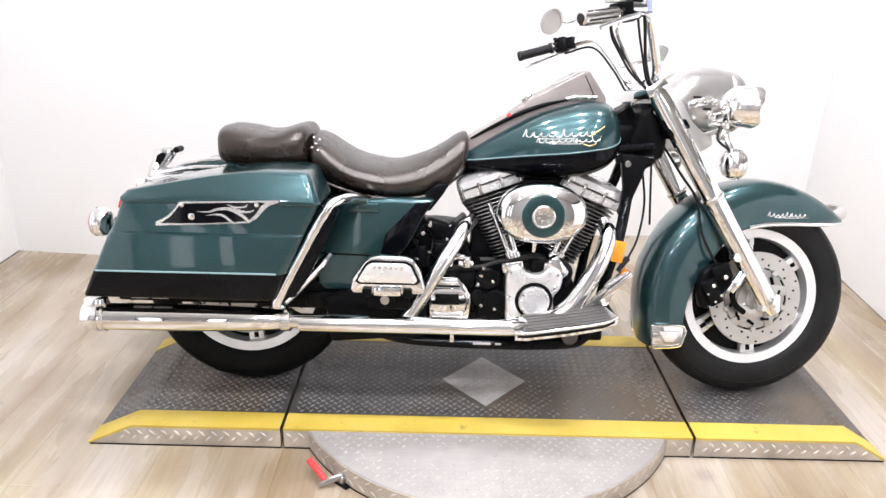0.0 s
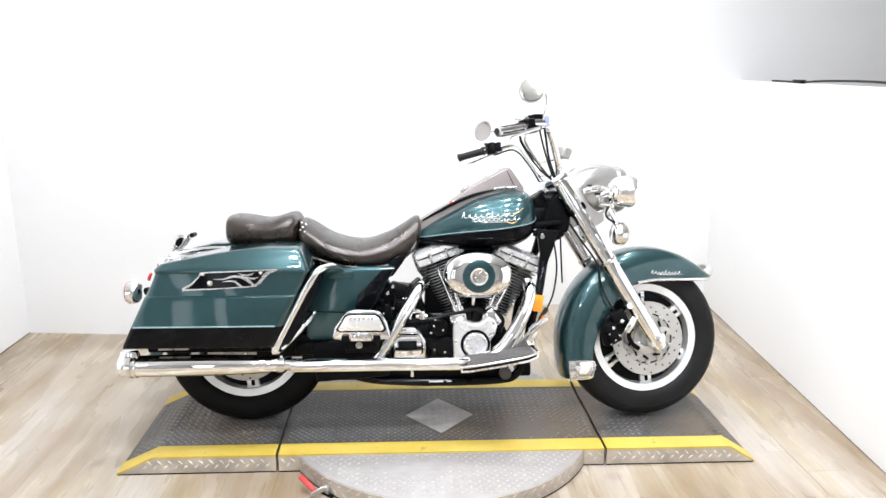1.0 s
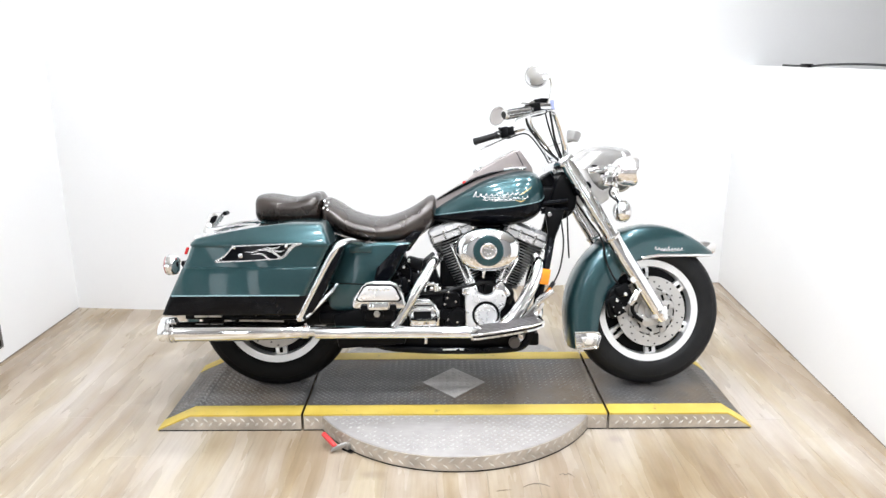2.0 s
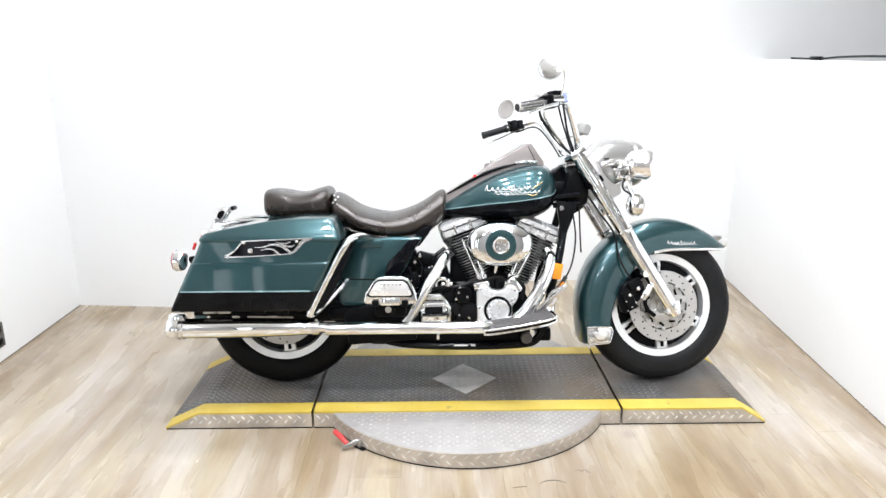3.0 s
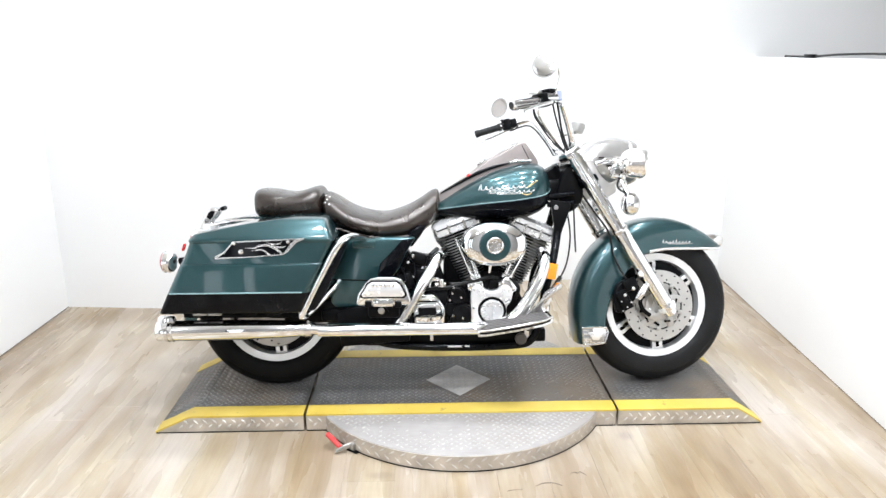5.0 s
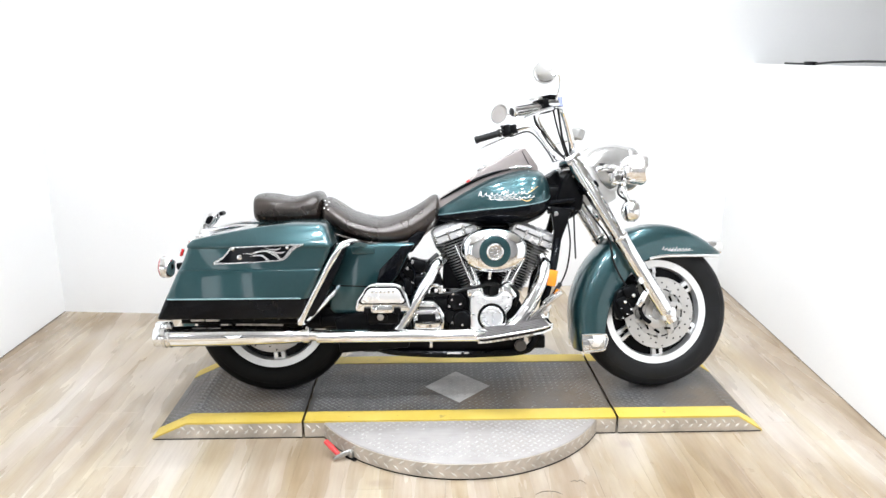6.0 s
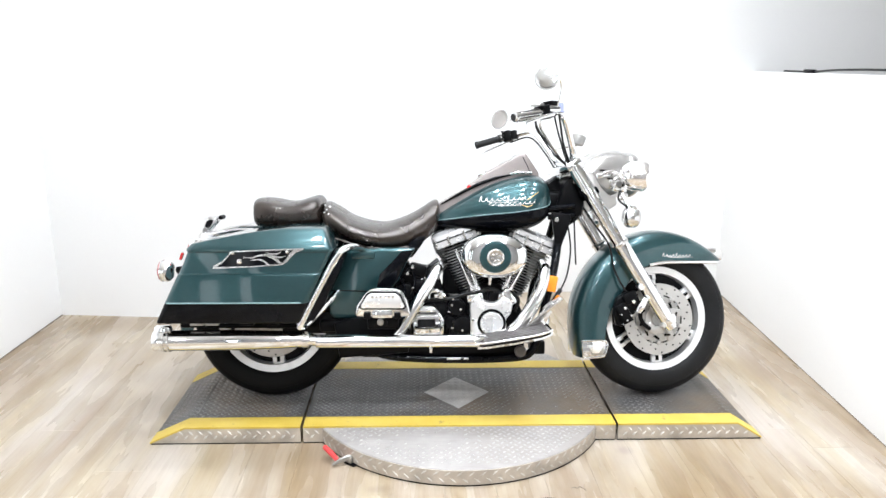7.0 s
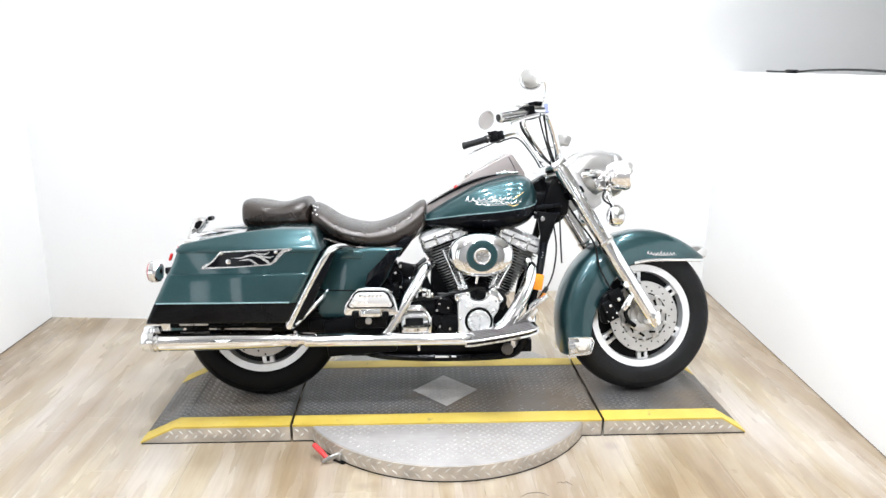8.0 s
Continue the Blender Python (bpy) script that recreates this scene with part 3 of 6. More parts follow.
def deck_section(x0, x1, tip, label):
    """One length of the ramp: a folded dark tread-plate deck, bare skirts and yellow edges. tip: x of the sloping end, or None."""
    y0, y1 = PLAT
    t = thing("ramp_section", label, "ramp", pose(0, 0, 0), group="ramp sections")
    z = DECK
    if tip is None:
        prof = [(x0, 0.0642), (x0, z), (x1, z), (x1, 0.0642)]
        low = [(x0, 0.003), (x0, z - 0.002), (x1, z - 0.002), (x1, 0.003)]
    elif tip > 0:
        prof = [(x0, z - 0.006), (x0, z), (x1, z), (tip, 0.006), (tip, 0.002), (x1, z - 0.006)]
        low = [(x0, 0.003), (x0, z - 0.004), (x1, z - 0.004), (tip - 0.004, 0.003)]
    else:
        prof = [(x1, z - 0.006), (x1, z), (x0, z), (tip, 0.006), (tip, 0.002), (x0, z - 0.006)]
        low = [(x1, 0.003), (x1, z - 0.004), (x0, z - 0.004), (tip + 0.004, 0.003)]
    part("deck", prism(prof, y0, y1, 0.0012, 1), M_DECK, t, "dark worn tread-plate deck")
    lo, hi = min(x0, x1 if tip is None else tip, x1), max(x0, x1, x1 if tip is None else tip)
    for y, s in ((y0, -1), (y1, 1)):
        segs = [(x0, x1)] if tip is not None else [(x0, -0.524), (0.524, x1)]
        for a, b in segs:
            if tip is None:
                pr = [(a, 0.003), (a, z - 0.003), (b, z - 0.003), (b, 0.003)]
            else:
                pr = low
            part("skirt", prism(pr, y - 0.0015 * s, y + 0.0025 * s, 0.0008, 1), M_SKIRT, t, "bare tread-plate skirt")
            foot = (a, b) if tip is None else (min(low[0][0], low[3][0]), max(low[0][0], low[3][0]))
            # the skirt's contact shadow, built as a thin black strip
            part("foot_shade_strip", prism([(foot[0], 0.0), (foot[0], 0.0042), (foot[1], 0.0042), (foot[1], 0.0)], y + 0.0005 * s, y + 0.0042 * s, 0.0004, 1), M_SATIN, t, "black strip drawing the contact shadow at the skirt's foot")

            def in_skirt(aa, bb):
                if not (a + 0.014 < aa < b - 0.014 if tip is None else lo + 0.02 < aa < hi - 0.012):
                    return False
                top = z - 0.012
                if tip is not None:
                    edge = x1 if tip > 0 else x0
                    f = (tip - aa) / (tip - edge)
                    top = min(top, 0.004 + f * (z - 0.02))
                return 0.012 < bb < top
            tagged(part("skirt_tread", tread((0, y + 0.0025 * s, 0), (1, 0, 0), (0, 0, 1), (0, s, 0), ((-44, 44), (0, 4)), in_skirt, 0.026, 0.0125, 0.0024), M_BAR, t), kind="stuff")
        # painted yellow edge on the deck, following the slope at the ends
        ya, yb = (y, y + 0.075) if s == -1 else (y - 0.075, y)
        if tip is None:
            top = [(x0, z), (x1, z)]
        elif tip > 0:
            top = [(x0, z), (x1, z), (tip, 0.006)]
        else:
            top = [(tip, 0.006), (x0, z), (x1, z)]
        ya, yb, lip_a, lip_b = (ya - 0.0032, yb, 0.006, 0.0) if s == -1 else (ya, yb + 0.0032, 0.0, 0.006)
        rings = [[(x, ya, max(0.002, zz + 0.0005 - lip_a)), (x, yb, max(0.002, zz + 0.0005 - lip_b)), (x, yb, zz + 0.0021), (x, ya, zz + 0.0021)] for x, zz in top]
        part("yellow_edge", loft(rings), M_TAPE, t, "worn yellow safety edge")

    def on_flat(a, b):
        """Clear of the edges and the diamond."""
        if not (x0 + 0.012 < a < x1 - 0.012 and y0 + 0.09 < b < y1 - 0.09):
            return False
        return tip is not None or abs(a - DIA[0]) / 0.15 + abs(b - DIA[1]) / 0.165 >= 1

    def rubbed(a, b):
        """Where wheels have rubbed the bars nearly flat."""
        if tip is not None and tip < 0:
            return False
        cx, cy, rx, ry = (0.36, -0.24, 0.17, 0.09) if tip is None else (0.98, -0.22, 0.15, 0.14)
        return ((a - cx) / rx) ** 2 + ((b - cy) / ry) ** 2 < 1 + 0.55 * math.sin(a * 311 + b * 173) + 0.45 * math.sin(a * 97 - b * 211)
    dull = tip is not None and tip > 0
    plane = ((0, 0, z), (1, 0, 0), (0, 1, 0), (0, 0, 1), ((-56, 56), (-22, 14)))
    tagged(part("deck_tread", tread(*plane, lambda a, b: on_flat(a, b) and not rubbed(a, b), 0.0195, 0.0105, 0.0015 if dull else 0.0024), M_SMOOTHBAR if dull else M_DECKBAR, t, "raised tread bars, worn"), kind="stuff")
    if tip is None or dull:
        tagged(part("rubbed_tread", tread(*plane, lambda a, b: on_flat(a, b) and rubbed(a, b), 0.0195, 0.0095, 0.0007), M_RUBBED, t, "tread bars rubbed nearly flat"), kind="stuff")
    if tip is not None:
        edge = x1 if tip > 0 else x0
        d = Vector((tip - edge, 0, 0.006 - z))
        ln = d.length
        tagged(part("slope_tread", tread((edge, 0, z), d.normalized(), (0, 1, 0), Vector((-d.z, 0, d.x)).normalized() * (1 if tip > 0 else -1), ((0, 8), (-22, 14)), lambda a, b: a < ln - 0.012 and y0 + 0.09 < b < y1 - 0.09, 0.0195, 0.0105, 0.0024 if tip < 0 else 0.0013), M_DECKBAR if tip < 0 else M_SMOOTHBAR, t), kind="stuff")
    return t


DIA = (0.0, -0.117)
mid = deck_section(-0.604, 0.604, None, "dark tread-plate ramp section with yellow edges and a bare diamond")
deck_section(-1.052, -0.614, -1.186, "dark tread-plate end ramp with yellow edges, tapering to the floor")
deck_section(0.614, 1.086, 1.186, "dark tread-plate end ramp with yellow edges, tapering to the floor")
dia = [(DIA[0] - 0.137, DIA[1]), (DIA[0], DIA[1] - 0.148), (DIA[0] + 0.137, DIA[1]), (DIA[0], DIA[1] + 0.148)]
part("diamond_plate", loft([[(x, y, DECK + 0.0002) for x, y in dia], [(x, y, DECK + 0.002) for x, y in dia]]), M_DIAMOND, mid, "bare scuffed metal diamond")
tagged(part("diamond_tread", tread((DIA[0], DIA[1], DECK + 0.002), (1, 0, 0), (0, 1, 0), (0, 0, 1), ((-10, 10), (-10, 10)), lambda a, b: abs(a) / 0.125 + abs(b) / 0.136 < 1, 0.0205, 0.0092, 0.0016), M_TOPBAR, mid), kind="stuff")


def toggle():
    t = thing("toggle_lever", "steel locking lever with a red vinyl grip beside the turntable", "lever", pose(-0.42, -0.562, 0))
    part("base_plate", block((0.012, 0.004, 0.004), (0.05, 0.026, 0.006), 0.002, pose(0, 0, 0, 0, 0, -38)), M_SATIN, t)
    part("pivot_block", block((0.008, 0.006, 0.018), (0.024, 0.018, 0.026), 0.004, pose(0, 0, 0, 0, 0, -38)), M_STEEL, t)
    part("arm", tube([(0.018, 0.012, 0.026), (-0.012, -0.002, 0.024), (-0.04, -0.012, 0.016), (-0.052, -0.018, 0.010)], [0.009, 0.010, 0.008, 0.004], 10, 4, 0.7), M_STEEL, t)
    part("bolt", rod((0.012, -0.004, 0.028), (0.012, 0.016, 0.028), 0.006), M_STEEL, t)
    part("grip", tube([(-0.036, -0.006, 0.022), (-0.06, 0.02, 0.034), (-0.088, 0.05, 0.044)], [0.0085, 0.010, 0.0095], 12), M_REDGRIP, t, "red vinyl grip")


toggle()

# ---- the motorcycle ----
LEAN_DEG, STEER, RAKE = 7.5, 6.0, 32.3
bike = thing("motorcycle", "teal and black touring motorcycle with chrome trim, parked on the ramp", "motorcycle", pose(0, -0.08, DECK + 0.001, -LEAN_DEG, 0, 0))
REAR, FRONT_AXLE, WZ, WR = (-0.757, 0.0, 0.320), (0.835, 0.0, 0.320), 0.320, 0.326
UP = Vector((-math.sin(radians(RAKE)), 0, math.cos(radians(RAKE))))
SET_OVER = Matrix.Translation((0, 0, 0.62)) @ Matrix.Rotation(radians(-2.6), 4, "X") @ Matrix.Translation((0, 0, -0.62))
STEERED = SET_OVER @ Matrix.Translation(FRONT_AXLE) @ Matrix.Rotation(radians(STEER), 4, UP) @ Matrix.Translation(-Vector(FRONT_AXLE))


def wheel(at, name, label, m, disc_y):
    x0, _, z0 = at
    rubber = M_GREY_RUBBER if name == "front" else M_RUBBER
    # tyre with a rounded crown and shoulders
    prof = []
    for k in range(19):
        a = radians(-115 + 230 * k / 18)
        c, s = math.cos(a), math.sin(a)
        prof.append((WR - 0.062 + 0.062 * math.copysign(abs(c) ** 0.75, c), 0.069 * math.copysign(abs(s) ** 0.8, s)))
    prof = [(0.205, -0.048), (0.222, -0.055)] + prof + [(0.222, 0.055), (0.205, 0.048)]
    w = part("wheel", moved(lathe(prof, at, (0, -1, 0), 96, ring=True), m), rubber, bike, label)
    tr = []
    for k in range(44):
        a = 2 * math.pi * k / 44
        for sd in (-1, 1):
            pts = []
            for f in (0.0, 0.35, 0.7, 1.0):
                th = radians(25 + 38 * f)
                r = WR - 0.062 + 0.062 * math.cos(th) ** 0.75 - 0.0006
                b = a + 0.09 * f * sd
                pts.append((x0 + math.cos(b) * r, sd * 0.066 * math.sin(th) ** 0.8, z0 + math.sin(b) * r))
            tr.append(tube(pts, 0.0013, 5, 1))
    for sd in (-1, 1):
        for rr, yy in ((0.262, 0.0645), (0.286, 0.0665)):
            part("sidewall_ridge", moved(lathe([(rr - 0.0016, yy * sd), (rr, (yy + 0.0014) * sd), (rr + 0.0016, yy * sd), (rr, (yy - 0.002) * sd)], at, (0, 1, 0), 72, ring=True), m), rubber, w)
    tagged(part("tread_pattern", moved(joined(*tr), m), M_CABLE, w), kind="stuff")
    rim = [(0.194, -0.052), (0.222, -0.056), (0.225, -0.05), (0.212, -0.035), (0.198, 0.0), (0.212, 0.035), (0.225, 0.05), (0.222, 0.056), (0.194, 0.052), (0.19, 0.03), (0.188, 0.0), (0.19, -0.03)]
    part("rim", moved(lathe(rim, at, (0, -1, 0), 96, ring=True), m), M_ALU, w, "bright silver rim")
    part("web", moved(lathe([(0.05, -0.022), (0.193, -0.016), (0.193, 0.016), (0.05, 0.022)], at, (0, -1, 0), 64, ring=True), m), M_SATIN, w, "black wheel web")
    for k in range(6):
        a = radians(35 + 60 * k)
        for s in (-1, 1):
            off = Matrix.Translation(at) @ Matrix.Rotation(-a, 4, "Y") @ Matrix.Translation((0.13, 0, 0.016 * s))
            part("spoke", moved(moved(block((0, 0, 0), (0.135, 0.062, 0.013), 0.003), off), m), M_ALU, w, "silver cast spoke")
        hole = Matrix.Translation(at) @ Matrix.Rotation(-a, 4, "Y") @ Matrix.Translation((0.178, -0.02, 0))
        part("spoke_foot", moved(moved(block((0, 0, 0), (0.034, 0.03, 0.050), 0.006), hole), m), M_ALU, w)
        part("spoke_slot", moved(moved(block((-0.004, -0.015, 0), (0.022, 0.004, 0.014), 0.0015), hole), m), M_SATIN, w)
    part("hub", moved(lathe([(0.03, -0.085), (0.045, -0.082), (0.05, -0.07), (0.05, 0.07), (0.045, 0.082), (0.03, 0.085)], at, (0, -1, 0), 40), m), M_ALU, w)
    for s in ((-1, 1) if name == "front" else (-1,)):
        o = (x0, disc_y * -s if s == 1 else disc_y, z0)
        d = part("brake_disc", moved(lathe([(0.104, -0.003), (0.151, -0.003), (0.152, 0), (0.151, 0.003), (0.104, 0.003)], o, (0, -1, 0), 72, ring=True), m), M_ROTOR, w, "drilled steel brake disc")
        holes = []
        for k in range(30):
            a = 2 * math.pi * k / 30
            r = (0.114, 0.128, 0.142)[k % 3]
            holes.append(rod((x0 + r * math.cos(a), o[1] - 0.0042, z0 + r * math.sin(a)), (x0 + r * math.cos(a), o[1] + 0.0042, z0 + r * math.sin(a)), 0.0038, seg=8))
        tagged(part("disc_perforation", moved(joined(*holes), m), M_SATIN, d), kind="stuff")
        arms = []
        for k in range(5):
            a = radians(20 + 72 * k)
            off = Matrix.Translation(o) @ Matrix.Rotation(-a, 4, "Y") @ Matrix.Translation((0.082, 0, 0)) @ pose(0, 0, 0, 0, 28, 0)
            arms.append(moved(block((0, 0, 0), (0.056, 0.006, 0.03), 0.002), off))
            off2 = Matrix.Translation(o) @ Matrix.Rotation(-a - 0.6, 4, "Y") @ Matrix.Translation((0.1, -0.004, 0))
            arms.append(moved(block((0, 0, 0), (0.018, 0.008, 0.018), 0.003), off2))
        arms.append(lathe([(0.03, -0.006), (0.06, -0.006), (0.063, 0), (0.06, 0.006), (0.03, 0.006)], o, (0, -1, 0), 40, ring=True))
        part("disc_carrier", moved(joined(*arms), m), M_ROTOR, d, "silver disc carrier")
        part("carrier_plate", moved(lathe([(0.05, -0.002), (0.099, -0.002), (0.099, 0.002), (0.05, 0.002)], (o[0], o[1] + 0.003, o[2]), (0, -1, 0), 48, ring=True), m), M_STEEL, d, "dull grey carrier plate")
        slots = []
        for k in range(10):
            a = radians(36 * k + 12)
            c2 = Vector((x0 + 0.078 * math.cos(a), o[1] - 0.0005, z0 + 0.078 * math.sin(a)))
            t2 = Vector((-math.sin(a), 0, math.cos(a))) * 0.011 + Vector((math.cos(a), 0, math.sin(a))) * 0.006
            slots.append(tube([c2 - t2, c2, c2 + t2], 0.0052, 8, 2))
        tagged(part("carrier_slotting", moved(joined(*slots), m), M_SATIN, d), kind="stuff")
        for k in range(5):
            a = radians(56 + 72 * k)
            part("bolt", moved(rod((x0 + 0.045 * math.cos(a), o[1] - 0.014, z0 + 0.045 * math.sin(a)), (x0 + 0.045 * math.cos(a), o[1], z0 + 0.045 * math.sin(a)), 0.006, seg=10), m), M_CHROME, d)
    return w


ID = Matrix.Identity(4)
ON_AXLE = STEERED @ Matrix.Translation((FRONT_AXLE[0] - 0.010, 0, FRONT_AXLE[2] - 0.008)) @ Matrix.Scale(0.975, 4) @ Matrix.Translation(-Vector(FRONT_AXLE))
front_wheel = wheel(FRONT_AXLE, "front", "front wheel with black tyre and silver cast rim", ON_AXLE, -0.082)
rear_wheel = wheel(REAR, "rear", "rear wheel with black tyre and silver cast rim", SET_OVER, -0.085)


# front fender: a deep valanced shell round the wheel
def fender_shell(at, table, half, m, name, label, steps=6):
    rows = smooth_table(table, steps)
    rings = []
    for deg, ro, ri, wid in rows:
        a = radians(deg)
        d = Vector((math.cos(a), 0, math.sin(a)))
        o = Vector(at)
        w = half * wid
        side = [(ri, w * 0.99), (ri + (ro - ri) * 0.35, w), (ri + (ro - ri) * 0.68, w * 0.97), (ri + (ro - ri) * 0.86, w * 0.85), (ri + (ro - ri) * 0.95, w * 0.62), (ri + (ro - ri) * 0.99, w * 0.33), (ro, 0)]
        outer = [o + d * r + Vector((0, -y, 0)) for r, y in side] + [o + d * r + Vector((0, y, 0)) for r, y in side[-2::-1]]
        k = 0.004
        inner = [o + d * (r - k) + Vector((0, -(y - k) if y > k else 0, 0)) for r, y in side] + [o + d * (r - k) + Vector((0, (y - k), 0)) for r, y in side[-2::-1]]
        rings.append(outer + inner[::-1])
    return part(name, moved(loft(rings), m), M_TEAL, bike, label)


FENDER = [(38.5, 0.372, 0.362, 0.30), (42, 0.366, 0.336, 0.58), (49, 0.358, 0.300, 0.85), (60, 0.356, 0.263, 0.98), (75, 0.358, 0.237, 1), (92, 0.361, 0.226, 1), (105, 0.361, 0.224, 1), (119, 0.361, 0.222, 1), (135, 0.360, 0.208, 1), (146, 0.360, 0.205, 1), (160, 0.361, 0.214, 1), (174, 0.364, 0.226, 1), (188, 0.368, 0.242, 1), (200, 0.375, 0.262, 1), (206, 0.379, 0.276, 1)]
f_fender = fender_shell(FRONT_AXLE, FENDER, 0.098, STEERED, "front_fender", "deep teal metallic front fender")
trim_pts = []
for deg, ro, ri, w in smooth_table(FENDER[:7], 3):
    a = radians(deg)
    trim_pts.append((FRONT_AXLE[0] + math.cos(a) * ri, -0.0995 * w, FRONT_AXLE[2] + math.sin(a) * ri))
for s in (1, -1):
    part("chrome_trim", moved(tube([(x, y * s, z) for x, y, z in trim_pts], 0.007, 10, 2), STEERED), M_CHROME, f_fender, "polished lower trim strip")
for s in (1, -1):
    part("rear_trim", moved(prism([(0.496, 0.158), (0.490, 0.234), (0.594, 0.232), (0.590, 0.175), (0.578, 0.162)], -0.104 * s, -0.092 * s, 0.003), STEERED), M_CHROME, f_fender, "chrome plate on the fender's tail")
    for k in range(4):
        part("louvre", moved(block((0.507, -0.105 * s, 0.172 + 0.0165 * k), (0.022, 0.004, 0.004), 0.001), STEERED), M_STEEL, f_fender)
    # darker steel plate stands in for the ornament's shadow
    part("tail_shade_plate", moved(prism([(0.532, 0.172), (0.512, 0.214), (0.584, 0.213), (0.584, 0.186), (0.574, 0.173)], -0.1052 * s, -0.103 * s, 0.001), STEERED), M_STEEL, f_fender, "darker plate drawing the shadow under the ornament")
    part("tail_ornament", moved(prism([(0.534, 0.181), (0.511, 0.213), (0.581, 0.212), (0.560, 0.181)], -0.113 * s, -0.104 * s, 0.003), STEERED), M_CAST, f_fender, "wedge-shaped chrome ornament")
    part("tail_bead", moved(tube([(0.499, -0.105 * s, 0.161), (0.574, -0.105 * s, 0.165), (0.588, -0.105 * s, 0.180), (0.591, -0.105 * s, 0.228), (0.494, -0.105 * s, 0.231)], 0.0042, 8, 3), STEERED), M_CHROME, f_fender, "rolled chrome edge")
for k in range(6):
    part("tail_rib", moved(block((0.498, 0, 0.171 + 0.011 * k), (0.005, 0.120, 0.0035), 0.001), STEERED), M_SATIN, f_fender)
part("tail_edge", moved(block((0.502, 0, 0.198), (0.008, 0.118, 0.07), 0.003), STEERED), M_CHROME_WORN, f_fender)
part("tip_lamp", moved(lathe([(0.006, -0.05), (0.020, -0.042), (0.027, -0.014), (0.027, 0.012), (0.021, 0.028), (0.006, 0.036)], (1.110, 0, 0.576), (1, 0, -0.12), 28), STEERED), M_CHROME_WORN, f_fender, "chrome fender tip lamp")


def badge(parent, name, x0, x1, z0, slope, height, yf, m, n=9):
    """A silver flourish lying on a curved side: one fine looping line with a swash under it, no letters."""
    rng = random.Random(name)
    L = x1 - x0
    thick = 0.0007 + 0.042 * height
    pts = []
    for k in range(n):
        x = x0 + L * (k + 0.5) / n
        z = z0 + slope * (x - x0)
        h = height * (0.46 if k in (0, n // 2) else 0.20 + 0.10 * rng.random())
        w = L / n
        pts += [(x - 0.40 * w, z - 0.22 * height), (x + 0.10 * w, z - 0.22 * height + 1.7 * h), (x + 0.05 * w, z - 0.1 * height)]
    bms = [tube([(a, yf(a, b) - 0.0003, b) for a, b in pts], thick, 6, 3)]
    line = [(x0 + L * 0.2, -0.40), (x0 + L * 0.6, -0.46), (x1 + L * 0.06, -0.3)]
    bms.append(tube([(a, yf(a, z0 + slope * (a - x0) + b * height) - 0.0003, z0 + slope * (a - x0) + b * height) for a, b in line], [thick, thick, thick * 0.3], 6, 5))
    part("badge", moved(joined(*bms), m), M_LOGO, parent, "silver script badge")


badge(f_fender, "fender_badge", 0.832, 0.958, 0.577, -0.02, 0.018, lambda x, z: -0.0978, STEERED, 9)

# fork legs, sliders and axle
for s in (-1, 1):
    y = 0.128 * s
    foot = Vector((FRONT_AXLE[0] + 0.002, y, FRONT_AXLE[2] - 0.004))
    leg = part("fork_leg", moved(lathe([(0.018, -0.045), (0.026, -0.04), (0.031, -0.02), (0.0325, 0.02), (0.0325, 0.36), (0.030, 0.372), (0.030, 0.70), (0.026, 0.715), (0.026, 0.735)], foot, UP, 32), STEERED), M_CHROME, bike, "polished chrome fork leg")
    part("fork_clamp", moved(block(foot + Vector((0.004, 0, -0.004)), (0.062, 0.05, 0.055), 0.012), STEERED), M_ALU, leg)
    part("axle_nut", moved(lathe([(0.014, 0), (0.016, 0.004), (0.016, 0.018), (0.008, 0.022)], foot + Vector((0.0, 0.022 * s, 0)), (0, s, 0), 6), STEERED), M_CHROME, leg)
    part("slider_seal", moved(lathe([(0.034, 0), (0.0355, 0.003), (0.0355, 0.012), (0.034, 0.015)], foot + UP * 0.36, UP, 32), STEERED), M_CHROME_WORN, leg)
for z, nm in ((0.60, "lower_fork_clamp"), (0.735, "upper_fork_clamp")):
    c = Vector(FRONT_AXLE) + UP * z
    part(nm, moved(block(c, (0.07, 0.30, 0.035), 0.01, Matrix.Rotation(-radians(RAKE), 4, "Y")), STEERED), M_BLACK if z < 0.7 else M_CHROME, bike)

# brake caliper in front of the near leg's rear side
cal = part("brake_caliper", moved(prism([(0.622, 0.37), (0.630, 0.402), (0.656, 0.422), (0.690, 0.430), (0.715, 0.422), (0.730, 0.392), (0.712, 0.348), (0.690, 0.325), (0.660, 0.288), (0.632, 0.292), (0.620, 0.345)], -0.126, -0.09, 0.008, 3), STEERED), M_SATIN, bike, "black front brake caliper")
part("caliper_lobe", moved(block((0.678, -0.142, 0.408), (0.06, 0.02, 0.05), 0.012, pose(0, 0, 0, 0, -20, 0)), STEERED), M_SATIN, cal)
part("caliper_lobe", moved(block((0.655, -0.141, 0.345), (0.045, 0.016, 0.085), 0.012, pose(0, 0, 0, 0, -28, 0)), STEERED), M_SATIN, cal)
part("caliper_cap", moved(tube([(0.708, -0.146, 0.350), (0.724, -0.15, 0.376), (0.742, -0.146, 0.404)], [0.013, 0.0155, 0.013], 14, 4, 0.8), STEERED), M_CHROME, cal, "chrome caliper cap")
part("hose_banjo", moved(rod((0.722, -0.155, 0.452), (0.722, -0.12, 0.452), 0.014), STEERED), M_CHROME, cal)
